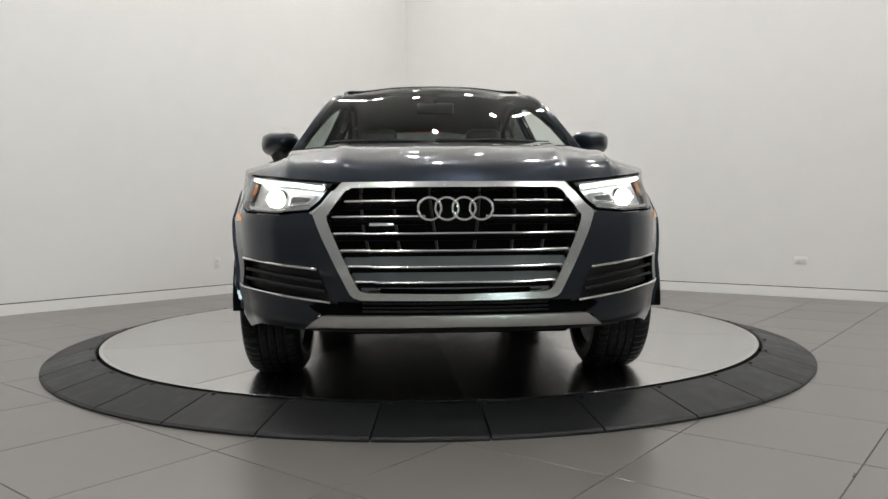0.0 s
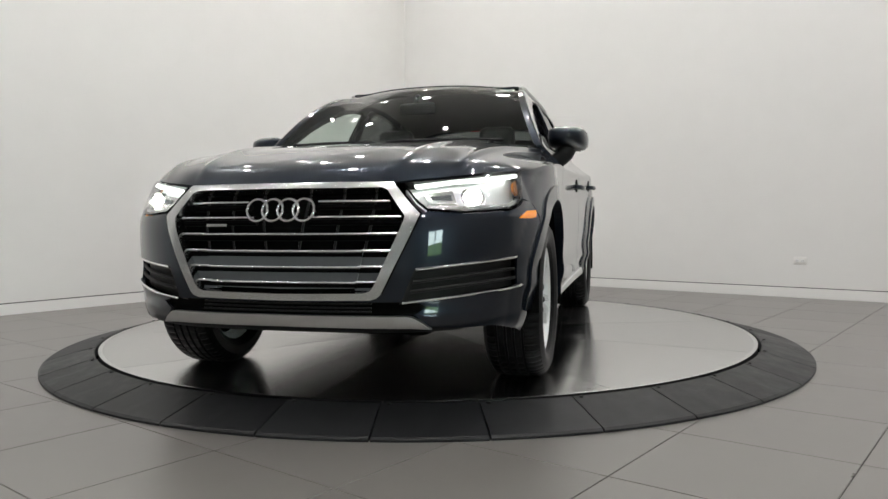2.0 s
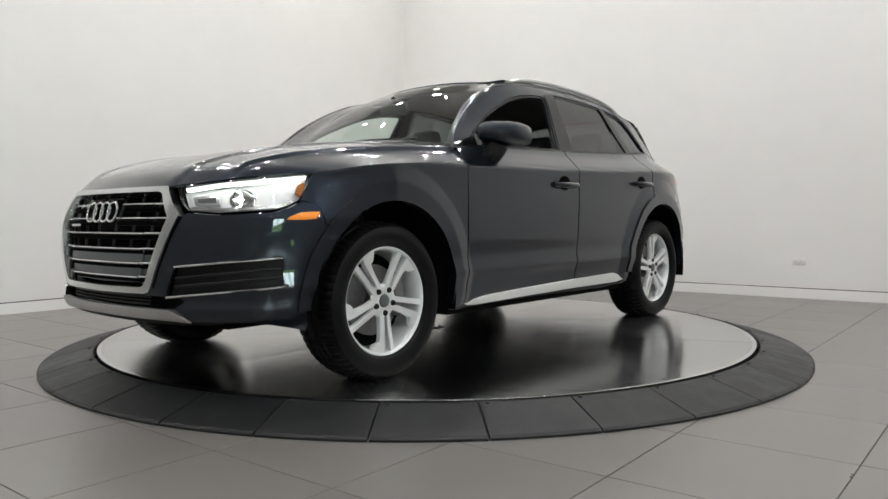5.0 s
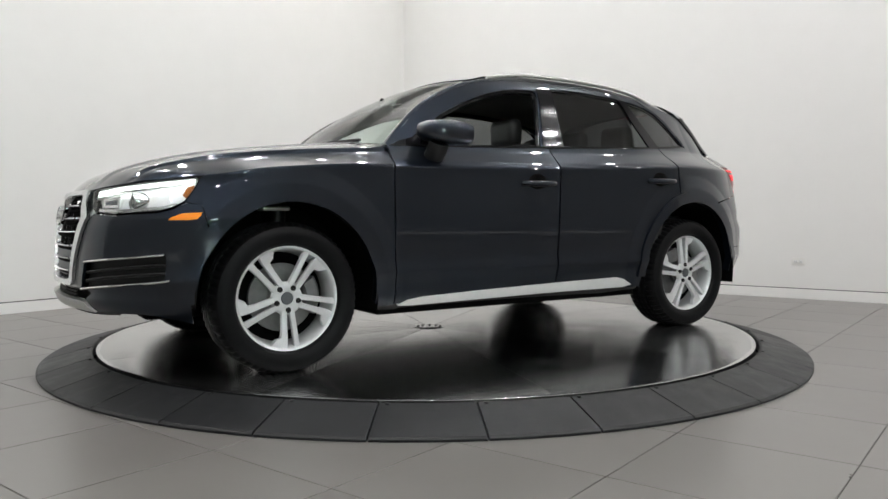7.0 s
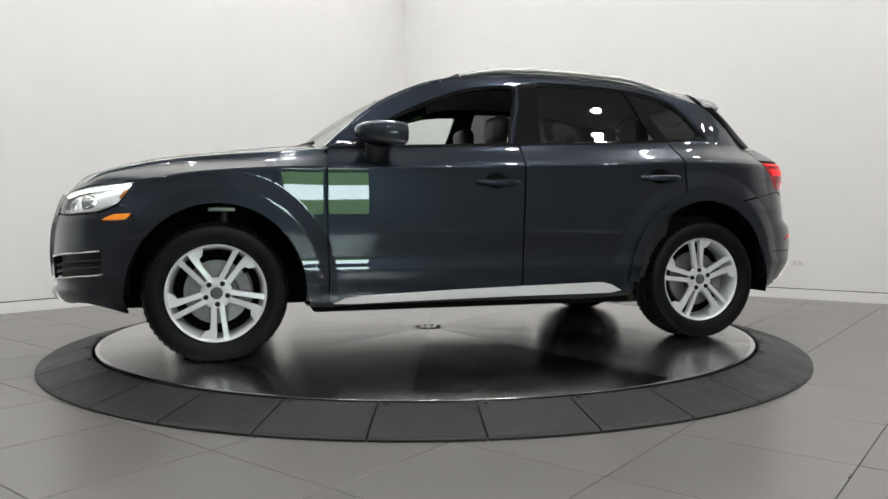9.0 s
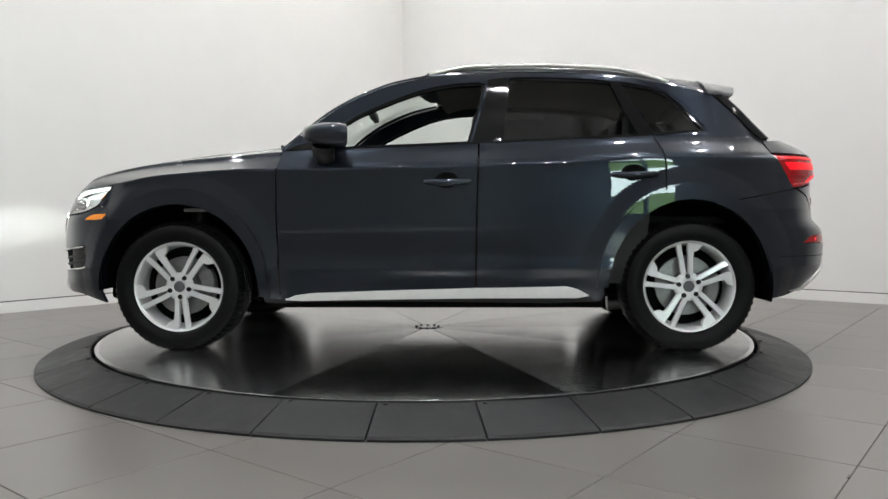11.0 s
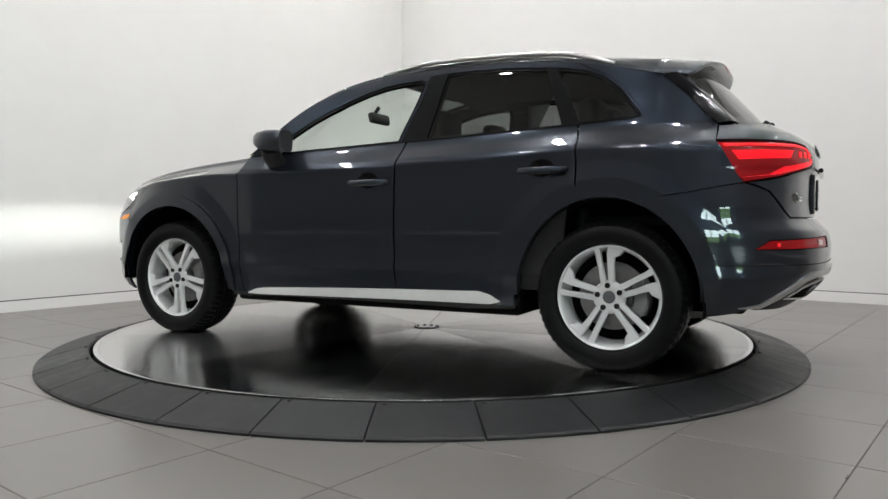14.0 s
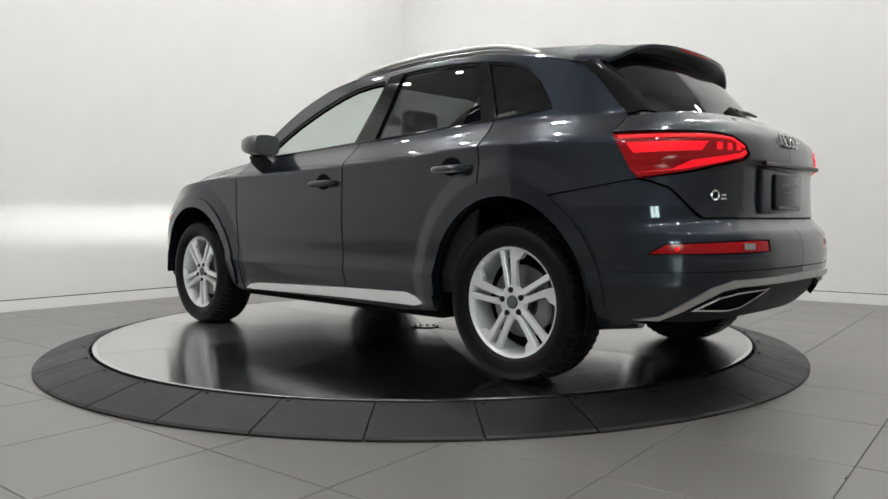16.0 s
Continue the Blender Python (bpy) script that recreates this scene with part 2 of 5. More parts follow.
WIN = (1.13, 2.67, 0.55, 2.15)
wall("wall_north", room(U0, V1), room(U1, V1), CEIL_Z, "plain white painted showroom wall with a recessed base line", RV)
wall("wall_west", room(U0, V0), room(U0, V1), CEIL_Z, "plain white painted showroom wall lit by headlights", -RU)
wall("wall_east", room(U1, V0), room(U1, V1), CEIL_Z, "plain grey painted wall with a wide window", RU, WIN, BACKWALL)
wall("wall_south", room(U0, V0), room(U1, V0), CEIL_Z, "plain grey painted wall behind the camera", -RV, None, BACKWALL)


def oriented(bm, u0, u1, v0, v1, z0, z1, bevel=0.0):
    m = Matrix.Rotation(TURN, 4, "Z")
    box(bm, (u0, v0, z0), (u1, v1, z1), bevel, m)


# baseboards stand 6 mm proud of the wall below a thin shadow line, a solid strip coloured dark
for nm, dims in (("baseboard_north", (U0, U1, V1 - 0.008, V1)), ("baseboard_west", (U0, U0 + 0.008, V0, V1 - 0.008)),
                 ("baseboard_east", (U1 - 0.008, U1, V0, V1 - 0.008)), ("baseboard_south", (U0 + 0.008, U1 - 0.008, V0, V0 + 0.008))):
    bm = bmesh.new()
    oriented(bm, *dims, 0.0, 0.098, 0.002)
    ob = link(nm, bm, BASEB)
    tagged(ob, "white flush baseboard along the showroom wall", "baseboard", kind="structure")
    bm = bmesh.new()
    u0, u1, v0, v1 = dims
    oriented(bm, u0, u1, v0 + (0.005 if "north" in nm else 0), v1 - (0.005 if "south" in nm else 0), 0.098, 0.106)
    part("shadow_line", bm, SLOT, ob, "thin dark reveal", False)

bm = bmesh.new()
oriented(bm, U0 - 0.15, U1 + 0.15, V0 - 0.15, V1 + 0.15, CEIL_Z, CEIL_Z + 0.12)
tagged(link("ceiling", bm, CEILM), "grey painted ceiling with recessed downlights", "ceiling", kind="structure")


def downlight(u, v):
    base = new("ceiling_downlight")
    base.matrix_world = Matrix.Translation(room(u, v, CEIL_Z))
    tagged(base, "round white recessed ceiling downlight, switched on", "downlight", "ceiling downlights")
    bm = bmesh.new()
    lathe(bm, [(0.075, -0.004), (0.098, -0.010), (0.10, -0.004), (0.10, 0.0)], 24, "z")
    part("trim_ring", bm, FIXT, base)
    bm = bmesh.new()
    r = lathe(bm, [(0.074, -0.003), (0.074, -0.002)], 24, "z")
    cap(bm, r[0])
    part("lamp_disc", bm, LIGHTEM, base, "glowing white lamp face")
    return base


first = None
for u, v in DOWN + WASH:
    if first is None:
        first = downlight(u, v)
    else:
        copy_thing(first, Matrix.Translation(room(u, v, CEIL_Z)))

# window, glazing and outdoors behind the camera
win = new("window_1")
win.matrix_world = Matrix.Translation(room(U1, V0 + (WIN[0] + WIN[1]) / 2)) @ Matrix.Rotation(TURN, 4, "Z")
tagged(win, "wide window with dark frames and a view of green lawn", "window", kind="structure")
hw = (WIN[1] - WIN[0]) / 2
bm = bmesh.new()
for lo, hi in (((0.02, -hw, WIN[2]), (0.10, hw, WIN[2] + 0.06)), ((0.02, -hw, WIN[3] - 0.06), (0.10, hw, WIN[3])),
               ((0.02, -hw, WIN[2] + 0.06), (0.10, -hw + 0.06, WIN[3] - 0.06)), ((0.02, hw - 0.06, WIN[2] + 0.06), (0.10, hw, WIN[3] - 0.06)),
               ((0.03, -0.03, WIN[2] + 0.06), (0.09, 0.03, WIN[3] - 0.06))):
    box(bm, lo, hi, 0.004)
part("window_frame", bm, PLASTIC, win, "dark metal window frame")
for y0, y1 in ((-hw + 0.06, -0.03), (0.03, hw - 0.06)):
    bm = bmesh.new()
    box(bm, (0.055, y0, WIN[2] + 0.06), (0.061, y1, WIN[3] - 0.06))
    part("pane", bm, GLASS, win)
for nm, m, z0, z1, lab in (("backdrop_sky", SKYGLOW, 1.55, 7.0, "bright overcast sky beyond the window"), ("backdrop_lawn", LAWNGLOW, -0.15, 1.55, "sunlit green lawn and shrubs beyond the window")):
    bm = bmesh.new()
    oriented(bm, U1 + 5.0, U1 + 5.05, V0 - 5.0, V1, z0, z1)
    tagged(link(nm, bm, m), lab, "backdrop", kind="structure")
bm = bmesh.new()
bmesh.ops.create_grid(bm, x_segments=2, y_segments=2, size=400, matrix=Matrix.Translation((0, 0, -0.2)))
tagged(link("ground", bm, LAWN), "green lawn outside the window", "ground", kind="structure")

# ---------------------------------------------------------------- floor tiles
bm = bmesh.new()
oriented(bm, U0, U1, V0, V1, -0.10, -0.004)
floor = tagged(link("floor", bm, GROUT), "dark grey square porcelain tile floor with thin joints", "floor", kind="structure")
P_U, P_V, O_U, O_V, G = 0.611, 0.600, 0.32, -2.34, 0.0022
i0, i1 = math.floor((U0 - O_U) / P_U), math.ceil((U1 - O_U) / P_U)
j0, j1 = math.floor((V0 - O_V) / P_V), math.ceil((V1 - O_V) / P_V)
bmt = bmesh.new()
box(bmt, (-P_U / 2 + G, -P_V / 2 + G, -0.004), (P_U / 2 - G, P_V / 2 - G, 0.0), 0.0012, None, 1)
tile_mesh = bpy.data.meshes.new("tile")
bmt.to_mesh(tile_mesh)
bmt.free()
tile_mesh.materials.append(TILE)
bmr = bmesh.new()
for i in range(i0, i1):
    for j in range(j0, j1):
        a0, a1 = max(O_U + i * P_U + G, U0), min(O_U + (i + 1) * P_U - G, U1)
        b0, b1 = max(O_V + j * P_V + G, V0), min(O_V + (j + 1) * P_V - G, V1)
        if a1 - a0 < 0.01 or b1 - b0 < 0.01:
            continue
        whole = a1 - a0 > P_U - 3 * G and b1 - b0 > P_V - 3 * G
        c = room((a0 + a1) / 2, (b0 + b1) / 2)
        if whole and c.y > -5.2 and c.length < 6.2:
            ob = new("tile", tile_mesh)
            ob.parent = floor
            ob.matrix_basis = Matrix.Translation((c.x, c.y, 0)) @ Matrix.Rotation(TURN, 4, "Z")
        else:
            oriented(bmr, a0, a1, b0, b1, -0.004, 0.0)
tagged(part("cut_tiles", bmr, TILE, floor, "", False), kind="stuff")

# ---------------------------------------------------------------- turntable
ring_base = new("turntable_ramp_ring")
tagged(ring_base, "black rubber ramp ring of bolted segments around the turntable", "ramp ring")
RI, RO = 2.062, 2.338
bm = bmesh.new()
n = 6
for half in (0,):
    a0, a1 = radians(0.09), radians(360 / 33 - 0.09)
    loop = []
    prof = [(RI, DISC_Z - 0.006), (RI + 0.012, DISC_Z - 0.001), (RO - 0.012, 0.018), (RO, 0.010), (RO, 0.001)]
    cols = []
    for k in range(n + 1):
        a = a0 + (a1 - a0) * k / n
        cols.append([bm.verts.new((r * math.cos(a), r * math.sin(a), z)) for r, z in prof + [(RI, 0.001)]])
    for p, q in zip(cols, cols[1:]):
        for k in range(len(prof) + 1):
            j = (k + 1) % (len(prof) + 1)
            bm.faces.new((p[k], q[k], q[j], p[j]))
    bm.faces.new(cols[0])
    bm.faces.new(cols[-1][::-1])
bmesh.ops.recalc_face_normals(bm, faces=bm.faces)
seg_mesh = bpy.data.meshes.new("ramp_segment")
bm.to_mesh(seg_mesh)
bm.free()
seg_mesh.materials.append(RUBBER)
bm = bmesh.new()
lathe(bm, [(0.0002, 0.004), (0.007, 0.004), (0.0105, 0.0), (0.0105, -0.004)], 10, "z")
bolt_mesh = bpy.data.meshes.new("bolt")
bm.to_mesh(bolt_mesh)
bm.free()
bolt_mesh.materials.append(BOLT)
for k in range(33):
    s = new("ramp_segment", seg_mesh)
    s.parent = ring_base
    s.matrix_basis = Matrix.Rotation(radians(-95.6 + 360 / 33 * k), 4, "Z")
    for a in (1.0,):
        bo = new("bolt", bolt_mesh)
        bo.parent = s
        r = RI + 0.022
        bo.matrix_basis = Matrix.Translation((r * math.cos(radians(a)), r * math.sin(radians(a)), DISC_Z - 0.002))

bm = bmesh.new()
rg = lathe(bm, [(0.001, 0.0), (2.062, 0.0), (2.062, 0.02)], 96, "z")
part("pit_floor", bm, BLACKGAP, ring_base, "black gap round the turntable", False)

disc = new("turntable")
tagged(disc, "round brushed stainless turntable with ten wedge plates", "turntable")
bm = bmesh.new()
lathe(bm, [(0.1, 0.0765), (2.018, 0.0765), (2.018, 0.082), (2.040, 0.0835), (2.043, 0.082), (2.043, 0.03)], 180, "z")
part("rim", bm, STEELRIM, disc, "bright polished steel edge band")
for k in range(10):
    a0 = radians(2 + 36 * k)
    bm = bmesh.new()
    n = 14
    mid = a0 + radians(18)
    g = 0.0026
    rows = []
    for r in np.linspace(0.105, 2.017, 12):
        e = math.asin(g / r)
        row = [Vector((r * math.cos(a), r * math.sin(a), DISC_Z)) for a in np.linspace(-radians(18) + e, radians(18) - e, n + 1)]
        rows.append([bm.verts.new(p) for p in row])
    for p, q in zip(rows, rows[1:]):
        for i in range(n):
            bm.faces.new((p[i], q[i], q[i + 1], p[i + 1]))
    bm.normal_update()
    bmesh.ops.solidify(bm, geom=list(bm.faces), thickness=0.005)
    ob = part("plate", bm, STEEL, disc, smooth=False)
    ob.matrix_basis = Matrix.Rotation(mid, 4, "Z")
bm = bmesh.new()
rg = lathe(bm, [(0.102, 0.078), (0.102, 0.083), (0.098, 0.0838), (0.002, 0.0838)], 64, "z")
part("hub_plate", bm, STEEL, disc, "round steel centre plate")
for k in range(10):
    a = radians(20 + 36 * k)
    bo = new("bolt", bolt_mesh)
    bo.parent = disc
    bo.matrix_basis = Matrix.Translation((0.078 * math.cos(a), 0.078 * math.sin(a), 0.0845))


# ---------------------------------------------------------------- wall outlets
def outlet(m):
    base = new("wall_outlet")
    base.matrix_world = m
    tagged(base, "white double electrical outlet plate on the wall", "outlet", "wall outlets")
    bm = bmesh.new()
    box(bm, (-0.06, -0.007, -0.037), (0.06, 0.0, 0.037), 0.004)
    part("cover_plate", bm, OUTLET, base)
    for sx in (-0.024, 0.024):
        bm = bmesh.new()
        box(bm, (sx - 0.017, -0.0095, -0.015), (sx + 0.017, -0.006, 0.015), 0.003)
        so = part("socket", bm, FIXT, base)
        for k in (-0.006, 0.006):
            bm = bmesh.new()
            box(bm, (sx + k - 0.0012, -0.0105, -0.005), (sx + k + 0.0012, -0.009, 0.006))
            part("slot", bm, SLOT, so, smooth=False)
    return base


rz = Matrix.Rotation(TURN, 4, "Z")
ow = outlet(Matrix.Translation(room(RU.dot(Vector((3.655, 2.265, 0))), V1, 0.368)) @ rz)
copy_thing(ow, Matrix.Translation(room(U0, RV.dot(Vector((-2.35, 3.165, 0))), 0.345)) @ Matrix.Rotation(TURN + math.pi / 2, 4, "Z") @ Matrix.Rotation(math.pi / 2, 4, "Y"))
# ---------------------------------------------------------------- the car: one skin swept round its plan
from mathutils.geometry import delaunay_2d_cdt

car = new("suv")
tagged(car, "dark blue grey compact suv with lights on, parked on the turntable", "car")

PLAN = [(2.300, 0), (2.296, 0.15), (2.282, 0.3), (2.243, 0.5), (2.170, 0.66), (2.065, 0.79), (1.945, 0.872), (1.80, 0.920), (1.65, 0.938), (1.41, 0.946),
        (1.0, 0.940), (0.5, 0.935), (0.0, 0.935), (-0.5, 0.939), (-1.0, 0.945), (-1.41, 0.948), (-1.7, 0.936), (-1.9, 0.897), (-2.06, 0.822),
        (-2.18, 0.70), (-2.258, 0.54), (-2.300, 0.34), (-2.315, 0.16), (-2.32, 0)]
_p = spline(PLAN, 24)
_s = np.concatenate([[0], np.cumsum(np.hypot(*np.diff(_p, axis=0).T))])
_t = np.gradient(_p, _s, axis=0)
_t /= np.hypot(*_t.T)[:, None]
_n = np.stack([-_t[:, 1], _t[:, 0]], -1)
_n = np.where((_n * (_p - np.array([0, 0]))).sum(1)[:, None] < 0, -_n, _n)
SEND = _s[-1]


def SX(x):
    """Length round the plan at which the side stands at x."""
    return float(np.interp(-x, -_p[:, 0], _s))


_h = len(_s) // 2


def FY(y):
    return float(np.interp(y, _p[:_h, 1], _s[:_h]))


def RY(y):
    return float(np.interp(-y, -_p[_h:, 1], _s[_h:]))


def table(pts):
    q = spline(pts, 8)
    return lambda v: np.interp(v, q[:, 0], q[:, 1])


# how far the skin stands off the plan, by height: flanks, nose and tail
SIDE = table([(0.0, -0.30), (0.22, -0.10), (0.27, -0.06), (0.33, -0.035), (0.40, -0.022), (0.455, -0.006), (0.47, -0.006), (0.53, -0.012), (0.62, -0.004), (0.70, 0.0), (0.80, 0.002), (0.90, 0.001), (0.965, 0.002), (0.992, 0.004),
              (1.002, 0.001), (1.012, -0.010), (1.025, -0.020), (1.06, -0.056), (1.10, -0.094), (1.14, -0.121), (1.16, -0.131), (1.25, -0.168), (1.35, -0.212), (1.45, -0.256), (1.52, -0.292), (1.58, -0.338), (1.66, -0.42)])
NOSE = table([(0.0, -0.5), (0.22, -0.17), (0.27, -0.085), (0.31, -0.025), (0.36, 0.0), (0.42, -0.006), (0.55, 0.0), (0.68, -0.008), (0.74, -0.022), (0.80, -0.042),
              (0.85, -0.064), (0.88, -0.085), (0.92, -0.13), (0.97, -0.22), (1.1, -0.5), (1.66, -1.2)])
TAIL = table([(0.0, -0.4), (0.25, -0.16), (0.30, -0.10), (0.36, -0.04), (0.44, 0.015), (0.54, 0.032), (0.62, 0.03), (0.67, 0.012), (0.70, -0.02), (0.73, -0.045), (0.80, -0.055), (0.90, -0.055),
              (0.945, -0.052), (0.965, -0.03), (1.0, -0.028), (1.06, -0.04), (1.10, -0.065), (1.14, -0.12), (1.18, -0.20), (1.24, -0.27), (1.35, -0.37), (1.5, -0.52), (1.66, -0.7)])
SHOULDER = table([(-2.4, 1.07), (-1.8, 1.068), (-1.4, 1.072), (-1.1, 1.058), (-0.8, 1.042), (-0.25, 1.024), (0.16, 1.014), (0.85, 1.004), (1.06, 1.005), (1.29, 0.99), (1.53, 0.968), (1.77, 0.925), (2.4, 0.88)])


def skin(s, z, lift=0.0):
    """Points and outward normals of the body at lengths s round the plan and heights z."""
    s, z = np.clip(np.asarray(s, float), 0.0, SEND), np.asarray(z, float)

    def at(s, z):
        px, py = np.interp(s, _s, _p[:, 0]), np.interp(s, _s, _p[:, 1])
        nx, ny = np.interp(s, _s, _n[:, 0]), np.interp(s, _s, _n[:, 1])
        k = np.clip(1 - np.abs(z - 1.02) / 0.36, 0, 1)
        zz = z + (1.0 - SHOULDER(px)) * k * k * (3 - 2 * k)
        wf, wr, ws = np.where(nx > 0, nx * nx, 0), np.where(nx < 0, nx * nx, 0), ny * ny
        lean = np.clip((px - 1.35) / 0.45, 0, 1) ** 2 * np.clip((z - 0.74) / 0.18, 0, 1) * 0.068
        lean = lean + np.clip((-px - 1.40) / 0.5, 0, 1) ** 2 * np.clip((z - 0.78) / 0.28, 0, 1) * 0.062
        lean = lean + np.clip((-px - 0.9) / 0.7, 0, 1) ** 1.5 * np.clip((z - 1.04) / 0.14, 0, 1) * 0.045
        flare = 0
        for ax, rx, rz in ((1.392, 0.462, 0.484), (-1.398, 0.455, 0.50)):
            rho = np.hypot((px - ax) / rx, (z - 0.357) / rz)
            flare = flare + 0.013 * np.clip((1.30 - rho) / 0.17, 0, 1) * (z > 0.2)
        off = ws * (flare - lean) + wf * NOSE(z) + wr * TAIL(z) + ws * SIDE(zz)
        return np.stack([px + nx * off, py + ny * off, z], -1)

    e = 0.006
    p = at(s, z)
    du, dv = at(np.minimum(s + e, SEND), z) - at(np.maximum(s - e, 0), z), at(s, z + e) - at(s, z - e)
    n = np.cross(dv, du)
    n /= np.linalg.norm(n, axis=-1)[..., None]
    n = np.where((n[..., :1] * p[..., :1] * 0.3 + n[..., 1:2] * p[..., 1:2]) < 0, -n, n)
    return p + n * lift, n


def inside(poly, pts):
    x, y = pts[:, 0], pts[:, 1]
    c = np.zeros(len(pts), bool)
    q = np.roll(poly, -1, 0)
    for (ax, ay), (bx, by) in zip(poly, q):
        if ay != by:
            c ^= ((ay > y) != (by > y)) & (x < (bx - ax) * (y - ay) / (by - ay) + ax)
    return c


def dense(poly, res):
    out = []
    poly = np.array(poly, float)
    for a, b in zip(poly, np.roll(poly, -1, 0)):
        k = max(1, int(np.hypot(*(b - a)) / res))
        for i in range(k):
            out.append(a + (b - a) * i / k)
    return np.array(out)


def inset(poly, g):
    area2 = sum(a[0] * b[1] - b[0] * a[1] for a, b in zip(poly, np.roll(poly, -1, 0)))
    sg = 1 if area2 > 0 else -1
    pv, nx = np.roll(poly, 1, 0), np.roll(poly, -1, 0)
    d1, d2 = poly - pv, nx - poly
    n1 = np.stack([-d1[:, 1], d1[:, 0]], -1) / np.maximum(np.hypot(*d1.T), 1e-9)[:, None]
    n2 = np.stack([-d2[:, 1], d2[:, 0]], -1) / np.maximum(np.hypot(*d2.T), 1e-9)[:, None]
    n = n1 + n2
    n /= np.maximum((n * n).sum(1) / 2, 0.4)[:, None]
    return poly + sg * g * n


def panel(name, poly, material, parent=car, holes=(), lift=0.0, thick=0.014, res=0.03, gap=0.0018, side=1, label=""):
    """A pressed panel of the skin with the given outline in (length round the plan, height)."""
    loops = [inset(dense(poly, res), gap)] + [inset(dense(h, res), -gap) for h in holes]
    lo, hi = loops[0].min(0), loops[0].max(0)
    gx, gy = np.meshgrid(np.arange(lo[0] + res / 2, hi[0], res), np.arange(lo[1] + res / 2, hi[1], res * 0.8))
    g = np.stack([gx.ravel(), gy.ravel()], -1)
    if len(g):
        keep = inside(loops[0], g)
        for h in loops[1:]:
            keep &= ~inside(h, g)
        g = g[keep]
        allb = np.concatenate(loops)
        if len(g):
            d = np.sqrt(((g[:, None] - allb[None]) ** 2).sum(-1)).min(1)
            g = g[d > 0.4 * res]
    verts, edges = [], []
    for lp in loops:
        b = len(verts)
        verts += [Vector(v) for v in lp]
        edges += [(b + i, b + (i + 1) % len(lp)) for i in range(len(lp))]
    verts += [Vector(v) for v in g]
    co, _, fs, _, _, _ = delaunay_2d_cdt(verts, edges, [], 0, 1e-6)
    co = np.array([tuple(v) for v in co])
    cen = np.array([co[list(f)].mean(0) for f in fs])
    keep = inside(loops[0], cen)
    for h in loops[1:]:
        keep &= ~inside(h, cen)
    fs = [tuple(f) for f, k in zip(fs, keep) if k]
    p, n = skin(co[:, 0], co[:, 1], lift)
    pts, nrm, faces = list(p), list(n), []
    for f in fs:
        a, b, c = (p[i] for i in f)
        if np.dot(np.cross(b - a, c - a), n[f[0]]) < 0:
            f = f[::-1]
        faces.append(f)
    # folded edges
    cnt = {}
    for f in faces:
        for a, b in zip(f, f[1:] + f[:1]):
            cnt[(a, b)] = 1
    low, _ = skin(co[:, 0], co[:, 1], lift - thick)
    rim = [(a, b) for a, b in cnt if (b, a) not in cnt]
    idx = {}
    for a, b in rim:
        t = p[b] - p[a]
        out = np.cross(t, n[a])
        out /= max(np.linalg.norm(out), 1e-9)
        k = len(pts)
        pts += [p[a], p[b], low[b], low[a]]
        nrm += [out] * 4
        faces.append((k + 1, k, k + 3, k + 2))
    pts, nrm = np.array(pts), np.array(nrm)
    if side < 0:
        pts = pts * [1, -1, 1]
        nrm = nrm * [1, -1, 1]
        faces = [f[::-1] for f in faces]
    me = bpy.data.meshes.new(name)
    me.from_pydata([tuple(v) for v in pts], [], faces)
    me.materials.append(material)
    me.shade_smooth()
    me.normals_split_custom_set_from_vertices([tuple(v) for v in nrm])
    ob = new(name, me)
    ob.parent = parent
    if label:
        ob["label"] = label
    return ob


def S(pts):
    return [(SX(x), z) for x, z in pts]


def F(pts):
    return [(FY(y), z) for y, z in pts]


def R(pts):
    return [(RY(y), z) for y, z in pts]


def arch(cx, rx, rz, a0, a1, n=22, cz=0.357):
    return [(cx + rx * math.cos(radians(a)), cz + rz * math.sin(radians(a))) for a in np.linspace(a0, a1, n)]


FA = dict(cx=1.392, rx=0.462, rz=0.484)
RA = dict(cx=-1.398, rx=0.455, rz=0.500)

ROOF_EDGE = [(0.845, 1.10), (0.76, 1.182), (0.66, 1.270), (0.551, 1.356), (0.422, 1.430), (0.258, 1.500), (0.091, 1.543), (-0.079, 1.568), (-0.253, 1.579), (-0.611, 1.582),
             (-0.985, 1.559), (-1.178, 1.531), (-1.376, 1.490), (-1.62, 1.432)]
_re = spline(ROOF_EDGE, 6)


def roof_edge(x):
    z = float(np.interp(-x, -_re[:, 0], _re[:, 1]))
    p, _ = skin(SX(x), z)
    return tuple(p)


DRIP = [tuple(v) for v in _re]
FWIN = [(0.72, 1.122), (0.40, 1.130), (0.10, 1.140), (-0.212, 1.152), (-0.245, 1.27), (-0.280, 1.39), (-0.302, 1.48), (-0.300, 1.508), (-0.270, 1.520), (-0.15, 1.514), (-0.04, 1.500), (0.08, 1.470),
        (0.20, 1.426), (0.32, 1.375), (0.434, 1.320), (0.562, 1.238), (0.66, 1.166)]
BELT = [(-0.385, 1.158), (-0.72, 1.170), (-1.01, 1.182), (-1.30, 1.201), (-1.535, 1.219)]
RWIN = BELT + [(-1.525, 1.248), (-1.415, 1.378), (-1.325, 1.446), (-1.24, 1.482), (-1.11, 1.509), (-0.93, 1.530), (-0.78, 1.541), (-0.593, 1.549), (-0.45, 1.548), (-0.428, 1.536)]

